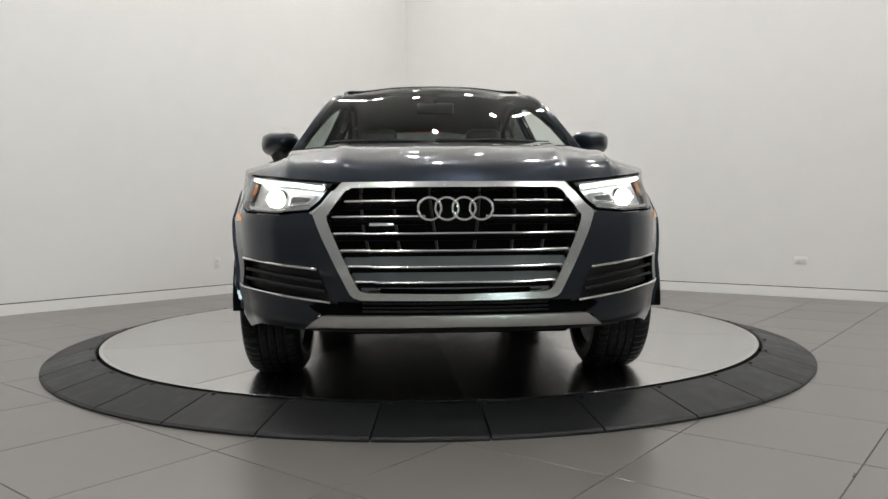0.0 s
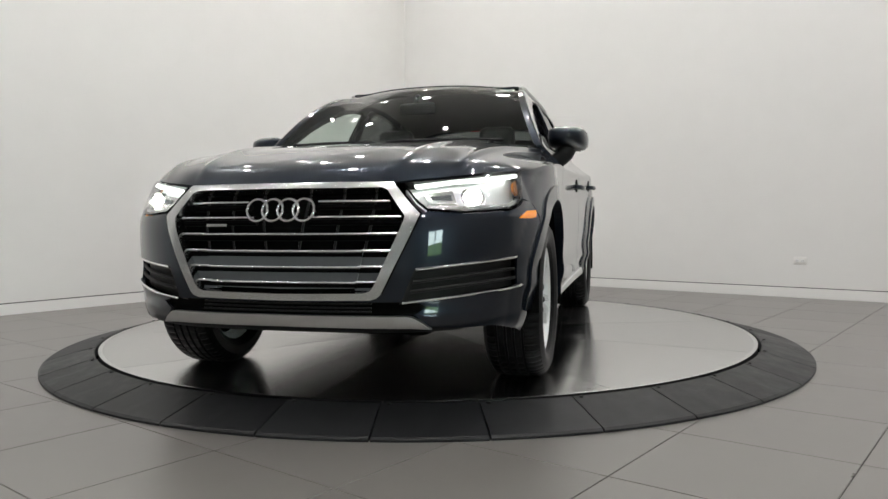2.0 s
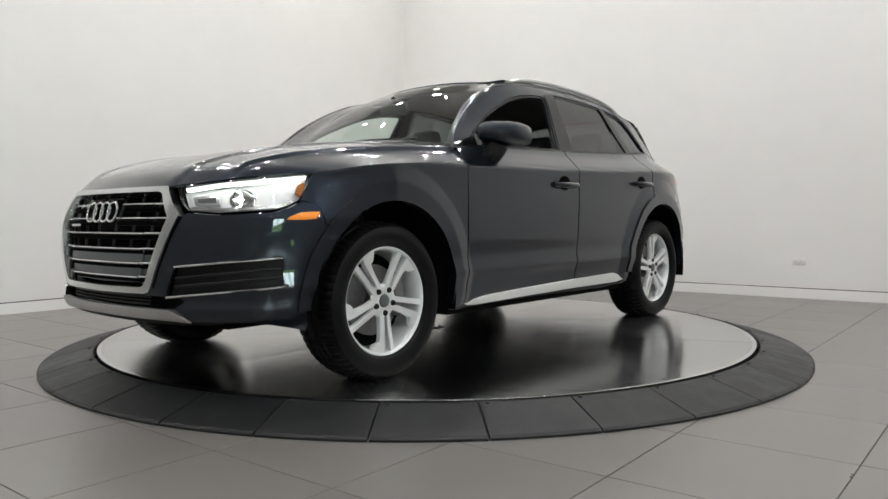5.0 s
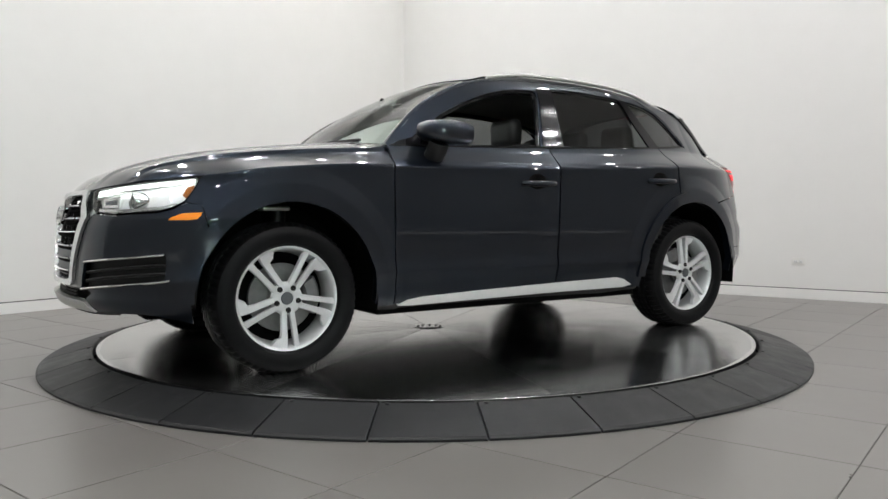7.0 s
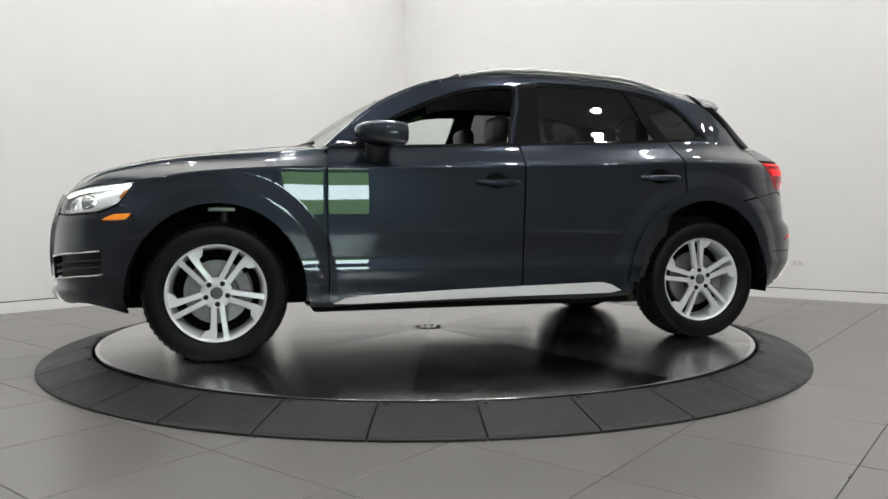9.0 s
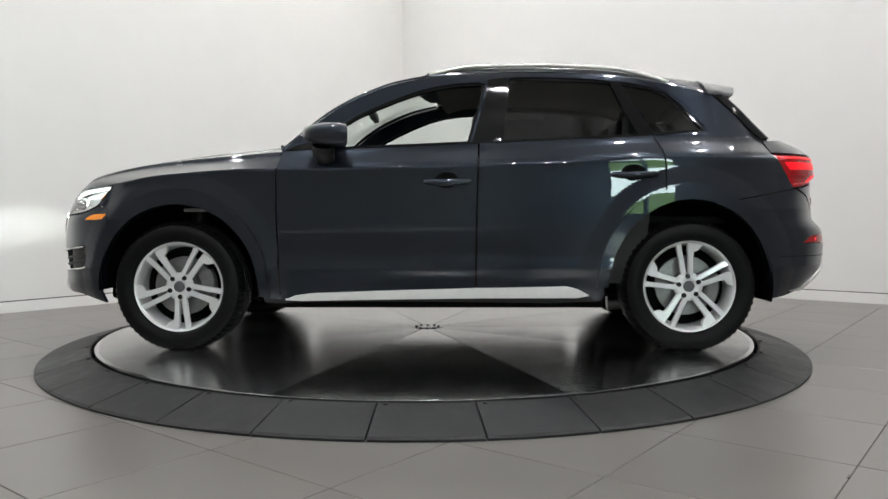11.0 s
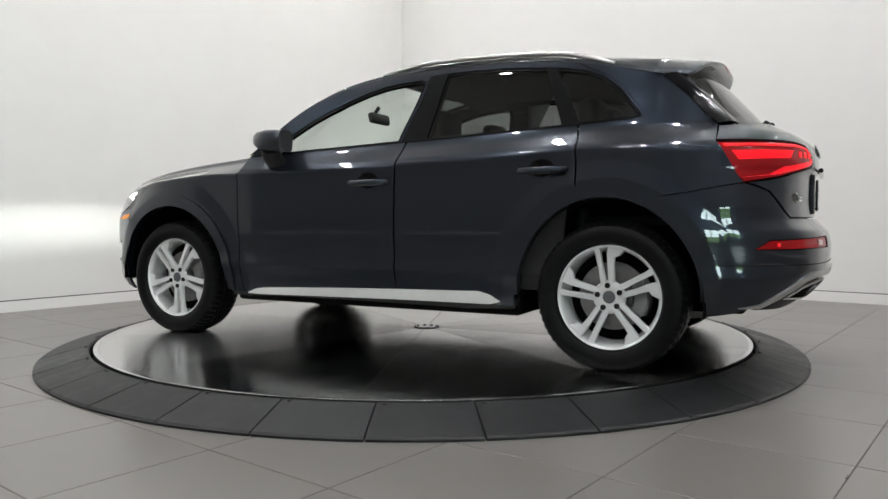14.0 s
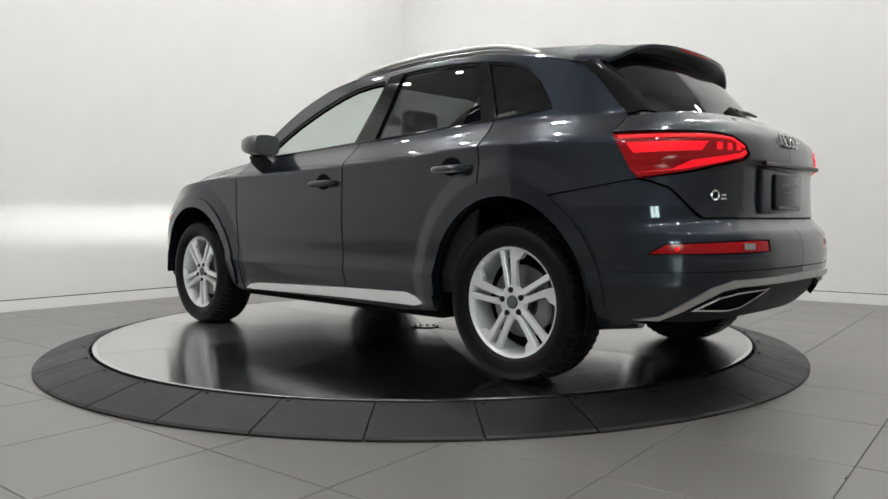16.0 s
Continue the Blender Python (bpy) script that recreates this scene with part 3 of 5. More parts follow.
HL = F([(0.485, 0.873), (0.535, 0.80), (0.575, 0.767), (0.70, 0.757)]) + S([(1.98, 0.768), (1.925, 0.785), (1.872, 0.812), (1.832, 0.866), (1.80, 0.926), (1.88, 0.919), (1.965, 0.912), (2.06, 0.905)]) + F([(0.70, 0.892), (0.56, 0.880)])
FOG = F([(0.525, 0.545), (0.68, 0.560), (0.845, 0.577)]) + S([(1.948, 0.572), (1.955, 0.470)]) + F([(0.845, 0.456), (0.66, 0.436), (0.473, 0.415)])
TL = S([(-1.895, 1.080), (-1.98, 0.925), (-2.01, 0.895)]) + R([(0.71, 0.920), (0.60, 0.942), (0.440, 0.974), (0.400, 1.000), (0.42, 1.030), (0.49, 1.067), (0.60, 1.078)])

for side in (1, -1):
    kw = dict(side=side)
    # front bumper with the opening for its side vent
    front_arch = [p for p in arch(**FA, a0=0, a1=36, n=8)]
    panel("front_bumper", F([(0.0, 0.425), (0.365, 0.428), (0.405, 0.452), (0.552, 0.75), (0.572, 0.762), (0.70, 0.752)]) + S([(1.98, 0.763), (1.92, 0.780), (1.868, 0.806), (1.80, 0.80)])
          + S(front_arch[::-1]) + S([(1.846, 0.262), (1.90, 0.280), (1.99, 0.300), (2.05, 0.312)]) + F([(0.70, 0.312), (0.58, 0.318), (0.52, 0.372), (0.565, 0.40), (0.53, 0.418), (0.0, 0.418)]), PAINT, holes=[FOG], res=0.022, gap=0.0008, **kw)
    # fender
    panel("fender", S([(1.796, 0.930), (1.70, 0.943), (1.53, 0.970), (1.286, 0.992), (1.06, 1.007), (0.846, 1.006), (0.848, 0.75), (0.842, 0.545), (0.836, 0.29), (0.93, 0.285)]
          + [p for p in arch(**FA, a0=172, a1=37, n=24)] + [(1.798, 0.796), (1.872, 0.812), (1.832, 0.866)]), PAINT, res=0.017, gap=0.0008, **kw)
    door = panel("front_door", S([(0.842, 1.0), (0.842, 0.75), (0.837, 0.545), (0.832, 0.29), (-0.242, 0.29), (-0.247, 0.686), (-0.253, 0.907), (-0.262, 1.150), (-0.10, 1.146), (0.40, 1.127), (0.72, 1.117), (0.83, 1.104), (0.838, 1.05)]), PAINT, res=0.017, **kw)
    rdoor = panel("rear_door", S([(-0.248, 0.29), (-0.253, 0.686), (-0.259, 0.907), (-0.268, 1.150), (-0.36, 1.153), (-0.72, 1.166), (-1.01, 1.178), (-1.225, 1.192), (-1.252, 1.10), (-1.262, 1.0), (-1.262, 0.87), (-1.235, 0.832)]
          + arch(**RA, a0=72, a1=0, n=20) + [(-0.94, 0.29)]), PAINT, res=0.017, **kw)
    # arches run from the front side (0 deg) over the top
    panel("quarter_panel", S([(-1.268, 0.858), (-1.268, 1.0), (-1.258, 1.10), (-1.231, 1.193), (-1.30, 1.197), (-1.545, 1.214), (-1.535, 1.251), (-1.425, 1.384), (-1.335, 1.452), (-1.25, 1.488), (-1.178, 1.531), (-1.376, 1.490), (-1.62, 1.432),
          (-1.75, 1.335), (-1.865, 1.235), (-1.94, 1.172), (-1.90, 1.085), (-1.985, 0.925), (-2.01, 0.893), (-1.85, 0.865), (-1.62, 0.826)] + [p for p in arch(**RA, a0=118, a1=76, n=12)]), PAINT, res=0.017, gap=0.0009, **kw)
    # rear bumper
    rb = [p for p in arch(**RA, a0=180, a1=122, n=14)]
    panel("rear_bumper", S([(-1.625, 0.822), (-1.85, 0.861), (-2.008, 0.888)]) + R([(0.775, 0.85), (0.70, 0.76), (0.66, 0.730), (0.0, 0.727), (0.0, 0.478), (0.56, 0.470), (0.66, 0.44), (0.73, 0.385), (0.80, 0.335)])
          + S([(-1.98, 0.30), (-1.86, 0.285)]) + S(rb), PAINT, holes=[R([(0.325, 0.643), (0.325, 0.594), (0.45, 0.592), (0.70, 0.590), (0.835, 0.590), (0.79, 0.634), (0.45, 0.645)])], res=0.022, gap=0.0009, **kw)
    rl = panel("rear_reflector", R([(0.33, 0.641), (0.33, 0.596), (0.45, 0.594), (0.70, 0.592), (0.83, 0.592), (0.788, 0.632), (0.45, 0.643)]), REDL, lift=-0.004, label="long red reflector strip in the bumper", **kw)
    panel("reverse_lens", R([(0.43, 0.632), (0.43, 0.604), (0.50, 0.604), (0.50, 0.633)]), REFL, rl, lift=-0.001, thick=0.003, label="clear reverse lamp window", **kw)
    p, n = skin(RY(0.76), 0.612, 0.0)
    bm = bmesh.new()
    lathe(bm, [(0.0005, 0.002), (0.007, 0.0), (0.009, -0.003)], 12, "y")
    for v in bm.verts:
        v.co = Vector((p[0], p[1] * side, p[2])) + Vector((n[0], n[1] * side, n[2])).to_track_quat("Y", "Z") @ v.co
    part("marker_glow", bm, REDG, rl, "small bright red marker lamp")
    panel("bumper_joint", S([(-1.895, 0.523), (-1.98, 0.522)]) + R([(0.75, 0.522), (0.50, 0.522), (0.0, 0.524), (0.0, 0.520), (0.50, 0.518), (0.75, 0.518)]) + S([(-1.98, 0.518), (-1.895, 0.519)]), BLACKGAP, lift=0.0012, thick=0.002, gap=0, res=0.02, label="fine dark joint in the bumper", **kw)
    # tailgate half, round the tail lamp
    panel("tailgate", R([(0.0, 0.733), (0.652, 0.735), (0.69, 0.765), (0.772, 0.856), (0.84, 0.890), (0.71, 0.914), (0.60, 0.936), (0.435, 0.968), (0.392, 0.998), (0.413, 1.034), (0.486, 1.072), (0.60, 1.083)])
          + S([(-1.90, 1.088), (-1.945, 1.165)]) + R([(0.60, 1.185), (0.0, 1.195)]), PAINT, res=0.022, **kw)
    # flared arch lips
    for nm, A, grow in (("front_arch_lip", FA, 0.0), ("rear_arch_lip", RA, 0.0)):
        a0 = 0
        o = arch(A["cx"], A["rx"] + 0.040, A["rz"] + 0.044, a0, 180 if nm[0] == "r" else 186, 44)
        i = arch(A["cx"], A["rx"] - 0.022, A["rz"] - 0.026, 180 if nm[0] == "r" else 186, a0, 44)
        panel(nm, S(o + i), PAINT, lift=0.012, thick=0.045, res=0.02, gap=0, **kw)
    # door frames over the glass
    frame_out = DRIP[:-1]
    top = S(frame_out)
    panel("window_surround", top + S([(-1.555, 1.36), (-1.541, 1.216), (-1.30, 1.199), (-1.01, 1.180), (-0.72, 1.168), (-0.36, 1.155), (-0.10, 1.148), (0.40, 1.129), (0.72, 1.119), (0.835, 1.103)]), PAINT,
          holes=[S(FWIN[0:1] + FWIN[1:]), S([(x, z + 0.001) for x, z in RWIN])], lift=-0.004, res=0.022, gap=0.0, thick=0.03, **kw)
    # black seals and sail
    inn = [tuple(v) for v in inset(np.array(FWIN), 0.016)]
    panel("window_seal", S(FWIN), GLOSSB, holes=[S(inn)], lift=-0.010, thick=0.02, gap=0, res=0.02, label="black rubber window seal", **kw)
    inr = [tuple(v) for v in inset(np.array(RWIN), 0.014)]
    panel("window_seal", S(RWIN), GLOSSB, holes=[S(inr)], lift=-0.010, thick=0.02, gap=0, res=0.02, label="black rubber window seal", **kw)
    panel("b_pillar_cover", S([(-0.225, 1.156), (-0.388, 1.163), (-0.432, 1.552), (-0.314, 1.536), (-0.302, 1.43), (-0.262, 1.28)]), GLOSSB, lift=0.0, thick=0.01, label="gloss black pillar cover", **kw)
    panel("door_divider", S([(-1.145, 1.191), (-1.238, 1.199), (-1.165, 1.34), (-1.070, 1.510), (-1.005, 1.520), (-1.065, 1.37)]), GLOSSB, lift=-0.003, thick=0.01, label="gloss black window divider", **kw)
    panel("mirror_sail", S([(0.825, 1.112), (0.62, 1.124), (0.60, 1.222), (0.665, 1.172), (0.76, 1.145)]), GLOSSB, lift=0.002, thick=0.008, gap=0.004, label="gloss black mirror triangle", **kw)
    panel("belt_trim", S([(0.80, 1.112), (0.40, 1.124), (-0.10, 1.143), (-0.36, 1.152), (-0.72, 1.165), (-1.01, 1.176), (-1.30, 1.194), (-1.50, 1.211), (-1.50, 1.220), (-1.30, 1.204), (-1.01, 1.186), (-0.72, 1.174), (-0.36, 1.161), (-0.10, 1.152), (0.40, 1.134), (0.79, 1.121)]), GLOSSB, lift=0.003, thick=0.008, gap=0, label="thin black belt trim", **kw)
    # glass
    if side < 0:
        panel("front_side_glass", S(FWIN), GLASS, lift=-0.016, thick=0.004, gap=-0.004, label="clear side window pane", **kw)
    panel("rear_side_glass", S([p for p in RWIN if p[0] > -1.16]), TINT, lift=-0.014, thick=0.004, gap=-0.003, label="dark tinted rear door pane", **kw)
    panel("quarter_glass", S([(-1.15, 1.195), (-1.30, 1.203), (-1.530, 1.221), (-1.52, 1.247), (-1.415, 1.376), (-1.325, 1.444), (-1.24, 1.480), (-1.11, 1.507), (-1.04, 1.516), (-1.09, 1.345)]), TINT, lift=-0.015, thick=0.004, gap=0, label="dark tinted quarter pane", **kw)
    # silver sill blade and black sill
    panel("sill_blade", S([(0.81, 0.286), (0.75, 0.310), (0.66, 0.322), (0.20, 0.338), (-0.25, 0.350), (-0.74, 0.360), (-0.80, 0.345), (-0.862, 0.312), (-0.80, 0.298), (-0.25, 0.296), (0.20, 0.290), (0.72, 0.282)]), ALU_LIT, lift=0.010, thick=0.02, gap=0, label="bright aluminium sill blade", **kw)
    panel("sill", S([(0.93, 0.31), (0.93, 0.262), (0.70, 0.243), (0.45, 0.233), (-0.27, 0.236), (-0.60, 0.25), (-0.93, 0.27), (-0.95, 0.32)]), PLASTIC, lift=-0.012, thick=0.05, gap=0, label="black lower sill", **kw)
    # side vent in the bumper
    vent = panel("side_vent", FOG, PLASTIC, lift=-0.035, thick=0.004, gap=-0.006, label="black recessed bumper vent", **kw)

    def line(pts, lift, r, name, m, par, lab="", flat=1.0):
        q, _ = skin([a for a, b in pts], [b for a, b in pts], lift)
        q = q * [1, side, 1]
        bm = bmesh.new()
        tube(bm, spline(q, 5), r, 8, flat=flat)
        return part(name, bm, m, par, lab)

    line(F([(0.527, 0.543), (0.68, 0.558), (0.845, 0.575)]) + S([(1.955, 0.579)]), 0.002, 0.006, "chrome_strip", BRIGHT, vent, "thin chrome strip")
    line(F([(0.478, 0.416), (0.66, 0.436), (0.845, 0.456)]) + S([(1.935, 0.466)]), 0.002, 0.006, "chrome_strip", BRIGHT, vent, "thin chrome strip")
    for k in (0.32, 0.62):
        line([(a[0] * (1 - k) + b[0] * k, a[1] * (1 - k) + b[1] * k) for a, b in zip(F([(0.50, 0.416), (0.66, 0.436), (0.845, 0.456)]) + S([(1.95, 0.462)]), F([(0.53, 0.541), (0.68, 0.558), (0.845, 0.575)]) + S([(1.95, 0.572)]))],
             -0.014, 0.007, "vent_slat", PLASTIC, vent, "black vent slat")
    # amber side marker
    panel("side_marker", S([(1.937, 0.732), (1.925, 0.742), (1.88, 0.760), (1.80, 0.763), (1.806, 0.750), (1.82, 0.735), (1.86, 0.731)]), AMBER, lift=0.004, thick=0.012, gap=0, res=0.015, label="amber side marker lamp", **kw)
    # headlight: housing, light bars, hooded beam unit, lens
    bore = [(FY(0.765) + 0.060 * math.cos(a), 0.832 + 0.044 * math.sin(a)) for a in np.linspace(0, 2 * math.pi, 17)[:-1]]
    hl = panel("headlight", HL, BEZEL, holes=[bore], lift=-0.045, thick=0.035, gap=0.004, res=0.02, label="clear headlight with white light bar, switched on", **kw)
    panel("headlight_rim", HL, GLOSSB, hl, holes=[[tuple(v) for v in inset(np.array(HL), 0.007)]], lift=-0.001, thick=0.022, gap=0.002, res=0.02, label="black headlight edge", **kw)
    panel("headlight_lens", HL, LENS, hl, lift=0.001, thick=0.002, gap=0.002, res=0.02, label="clear headlight lens", **kw)
    panel("light_bar", F([(0.53, 0.866), (0.54, 0.853), (0.68, 0.874)]) + S([(1.97, 0.892), (1.83, 0.905), (1.825, 0.916), (1.97, 0.904)]) + F([(0.68, 0.885)]), LAMPW, hl, lift=-0.008, thick=0.012, gap=0, res=0.02, label="glowing white daytime light bar", **kw)
    panel("light_bar", F([(0.575, 0.79), (0.58, 0.777), (0.70, 0.771)]) + S([(1.965, 0.782), (1.90, 0.800), (1.905, 0.812), (1.97, 0.795)]) + F([(0.70, 0.784)]), REFL, hl, lift=-0.014, thick=0.012, gap=0, res=0.02, label="silver lower light bar", **kw)
    panel("lamp_module", F([(0.565, 0.838), (0.585, 0.80), (0.69, 0.797), (0.68, 0.852)]), REFL, hl, lift=-0.026, thick=0.02, gap=0, res=0.02, label="silver inner lamp module", **kw)
    panel("lamp_lens_strip", F([(0.59, 0.826), (0.60, 0.812), (0.675, 0.810), (0.67, 0.834)]), GREYPANEL, hl, lift=-0.0245, thick=0.004, gap=0, res=0.02, label="grey module window", **kw)
    panel("turn_signal", S([(1.862, 0.835), (1.838, 0.87), (1.832, 0.895), (1.865, 0.885), (1.885, 0.85)]), AMBERD, hl, lift=-0.02, thick=0.012, gap=0, res=0.015, label="amber turn signal", **kw)
    c, n = skin(FY(0.765), 0.832, -0.044)
    mm = Matrix.Translation((c[0], c[1] * side, c[2]))
    bm = bmesh.new()
    lathe(bm, [(0.038, 0.026), (0.040, 0.022), (0.040, -0.022), (0.036, -0.034), (0.035, 0.018), (0.037, 0.026)], 24, "y", mm @ Matrix.Rotation(-math.pi / 2, 4, "Z"))
    part("beam_housing", bm, REFL, hl, "round projector housing")
    bm = bmesh.new()
    rg = lathe(bm, [(0.035, -0.022), (0.034, -0.024)], 24, "y", mm @ Matrix.Rotation(-math.pi / 2, 4, "Z"))
    cap(bm, rg[0])
    part("beam_bowl", bm, BOWL, hl, "glowing white lamp bowl", False)
    bm = bmesh.new()
    box(bm, (-0.014, -0.026, -0.0013), (-0.010, 0.026, -0.0004), 0, mm)
    part("beam", bm, BEAM, hl, "glowing low beam lamp", False)
    bm = bmesh.new()
    box(bm, (-0.020, -0.027, 0.0), (0.032, 0.024, 0.0015), 0, mm)
    box(bm, (-0.016, -0.027, -0.0040), (0.0, 0.027, -0.0026), 0, mm)
    part("beam_hood", bm, GLOSSB, hl, "black cut-off hood", False)
    # tail lamp
    tl = panel("tail_lamp", TL, REDL, lift=-0.002, thick=0.03, gap=0.003, res=0.02, label="red tail lamp with glowing bars, switched on", **kw)
    panel("light_bar", S([(-1.925, 1.066), (-1.935, 1.056)]) + R([(0.60, 1.058), (0.50, 1.051), (0.435, 1.020), (0.420, 1.027), (0.49, 1.060), (0.60, 1.069)]), REDG, tl, lift=0.002, thick=0.006, gap=0, res=0.02, label="glowing red upper light bar", **kw)
    panel("light_bar", S([(-2.004, 0.914)]) + R([(0.72, 0.930), (0.62, 0.950), (0.446, 0.983), (0.416, 1.000), (0.424, 1.012), (0.455, 0.999), (0.62, 0.976), (0.70, 0.962), (0.765, 0.928)]), REDG, tl, lift=0.002, thick=0.006, gap=0, res=0.02, label="glowing red lower light bar", **kw)
    panel("lamp_field", S([(-1.955, 1.04), (-1.99, 0.99)]) + R([(0.66, 1.000), (0.62, 1.045)]), REDG, tl, lift=0.001, thick=0.004, gap=0.004, res=0.02, label="glowing red lamp field", **kw)
    for y in (0.575, 0.52, 0.465):
        panel("lamp_field", R([(y + 0.018, 1.008), (y - 0.012, 1.008), (y - 0.018, 1.040), (y + 0.012, 1.040)]), REDG, tl, lift=0.001, thick=0.004, gap=0.002, res=0.02, label="glowing red lamp field", **kw)
    # door handles
    for par, x, z in ((door, -0.088, 0.927), (rdoor, -1.092, 0.962)):
        p0, n0 = skin(SX(x), z)
        sgn = side
        bm = bmesh.new()
        pts = [(x + dx, (p0[1] + o) * sgn, z + dz) for dx, o, dz in ((0.115, 0.004, 0.004), (0.09, 0.026, 0.002), (0.05, 0.038, 0.0), (0.0, 0.042, 0.0), (-0.06, 0.040, 0.001), (-0.10, 0.028, 0.003), (-0.125, 0.004, 0.005))]
        tube(bm, spline(pts, 4), [0.013 + 0.006 * math.sin(math.pi * k / 24) for k in range(25)], 12, flat=0.95)
        part("door_handle", bm, PAINT, par, "body-coloured bow handle")
        # no hollow here: a flat dark disc on the door paints the cup's shade
        bm = bmesh.new()
        lathe(bm, [(0.001, 0.003), (0.046, 0.003), (0.052, -0.002)], 28, "y")
        for v in bm.verts:
            v.co = Vector((p0[0] + v.co.x * 1.25, (p0[1] + v.co.y + 0.002) * sgn, p0[2] + v.co.z * 0.86 + 0.014))
        part("handle_cup", bm, BLACKGAP, par, "dark recess behind the handle")

# dark inner skins behind the joints
for side in (1, -1):
    kw = dict(side=side, thick=0.004, gap=0, res=0.04, label="black inner body shell")
    panel("inner_shell", S([(1.72, 0.90), (1.0, 0.96), (0.80, 1.07), (-1.20, 1.13), (-1.5, 1.16), (-1.88, 1.12), (-1.92, 0.86), (-1.50, 0.86), (-1.2, 0.875), (-0.9, 0.86), (0.9, 0.86), (1.2, 0.875), (1.6, 0.865)]), BLACKGAP, lift=-0.034, **kw)
    panel("inner_shell", S([(-1.87, 0.86), (-1.875, 0.50), (-1.90, 0.36)]) + R([(0.70, 0.42), (0.5, 0.50), (0.0, 0.50), (0.0, 1.13), (0.60, 1.12)]) + S([(-1.89, 1.10)]), BLACKGAP, lift=-0.042, **kw)
    panel("inner_shell", F([(0.56, 0.74), (0.43, 0.46), (0.62, 0.36)]) + S([(2.02, 0.36), (1.875, 0.38), (1.88, 0.50), (1.85, 0.66), (1.80, 0.80), (1.90, 0.76), (2.0, 0.745)]), BLACKGAP, lift=-0.050, **kw)
    panel("inner_shell", S([(0.90, 0.86), (0.90, 0.31), (0.78, 0.31), (0.78, 0.86)]), BLACKGAP, lift=-0.030, **kw)
    panel("inner_shell", S([(-0.20, 0.86), (-0.20, 0.31), (-0.31, 0.31), (-0.31, 0.86)]), BLACKGAP, lift=-0.030, **kw)

# ---------------------------------------------------------------- hood, roof, glass over the middle
def sym(col):
    return [(x, -y, z) for x, y, z in col[:0:-1]] + list(col)


def front_pt(y, z):
    p, _ = skin(FY(y), z)
    return p


G_V = [0.0, 0.06, 0.14, 0.28, 0.45, 0.65, 0.83, 1.0]
G_C = [0.0, 0.26, 0.42, 0.60, 0.735, 0.845, 0.925, 1.0]
cols = []
tip, _ = skin(SX(1.796), 0.930)
fronts = [front_pt(0.0, 0.868), front_pt(0.20, 0.868), front_pt(0.40, 0.872), front_pt(0.56, 0.885), front_pt(0.70, 0.898), front_pt(0.79, 0.910), tip]
rears = [(0.985, 0.0, 1.150), (0.965, 0.22, 1.150), (0.915, 0.44, 1.148), (0.845, 0.64, 1.142), (0.80, 0.785, 1.112), (0.815, 0.862, 1.064), None]
for k, (f, r) in enumerate(zip(fronts, rears)):
    col = []
    for v, g in zip(G_V, G_C):
        if r is None:
            x = 1.796 + (0.846 - 1.796) * v
            p, _ = skin(SX(x), float(np.interp(-x, [-1.796, -1.70, -1.53, -1.286, -1.06, -0.846], [0.930, 0.943, 0.970, 0.992, 1.007, 1.006])))
            col.append(tuple(p))
        else:
            col.append((f[0] + (r[0] - f[0]) * v, f[1] + (r[1] - f[1]) * v, f[2] + (r[2] - f[2]) * g))
    cols.append(col)
rows = [sym([c[i] for c in cols]) for i in range(len(G_V))]


def hood_crease(u, v, p):
    w = abs(u * 2 - 1)
    for w0, h in ((0.40, 0.011), (0.70, 0.013)):
        d = (w - w0 - 0.06 * (v - 0.5)) / 0.020
        p[2] += h * math.exp(-d * d if d > 0 else -d * d * 0.12) * min(1, v * 6)
    return p


bm = bmesh.new()
net(bm, rows, 10, 7, 0.012, shape=hood_crease)
bmesh.ops.recalc_face_normals(bm, faces=bm.faces)
part("hood", bm, PAINT, car, angle=50)

XR = [0.02, -0.22, -0.60, -1.0, -1.35, -1.60]
ZC = [1.600, 1.628, 1.637, 1.622, 1.588, 1.556]
rows = []
for x, zc in zip(XR, ZC):
    e = roof_edge(max(x, -1.615))
    ex = x
    rows.append(sym([(x + 0.13 * (x > 0), 0, zc), (x + 0.11 * (x > 0), 0.25, zc - 0.004), (x + 0.05 * (x > 0), 0.46, zc - 0.016), (ex, e[1] - 0.055, e[2] + 0.035), (ex, e[1] - 0.004, e[2] + 0.001)]))
bm = bmesh.new()
net(bm, rows, 8, 6, 0.012)
bmesh.ops.recalc_face_normals(bm, faces=bm.faces)
roof = part("roof", bm, PAINT, car, angle=50)

# windshield and its black edge, then the pillars beside it
WSL = [(0.975, 0.0, 1.142), (0.95, 0.25, 1.142), (0.89, 0.48, 1.140), (0.775, 0.765, 1.126)]
WSH = [(0.15, 0.0, 1.597), (0.13, 0.25, 1.592), (0.07, 0.45, 1.580), (-0.02, 0.615, 1.556)]


def between(lo, hi, t, bulge):
    return [(a[0] + (b[0] - a[0]) * t + 0.5 * bulge, a[1] + (b[1] - a[1]) * t, a[2] + (b[2] - a[2]) * t + bulge) for a, b in zip(lo, hi)]


def pillar_at(t):
    """A point of the drip line beside the windshield, from its foot (0) to the roof (1)."""
    zc = 1.142 + (1.597 - 1.142) * t + 0.045 * 4 * t * (1 - t)
    z = zc - (0.028 * (1 - t) + 0.042 * t)
    x = float(np.interp(z, _re[:48, 1], _re[:48, 0]))
    return roof_edge(max(x, 0.015))


def shield_row(t):
    r = between(WSL, WSH, t, 0.045 * 4 * t * (1 - t))
    e = pillar_at(t)
    r[-1] = (e[0] + 0.004, e[1] - 0.042, e[2] + 0.010)
    return r


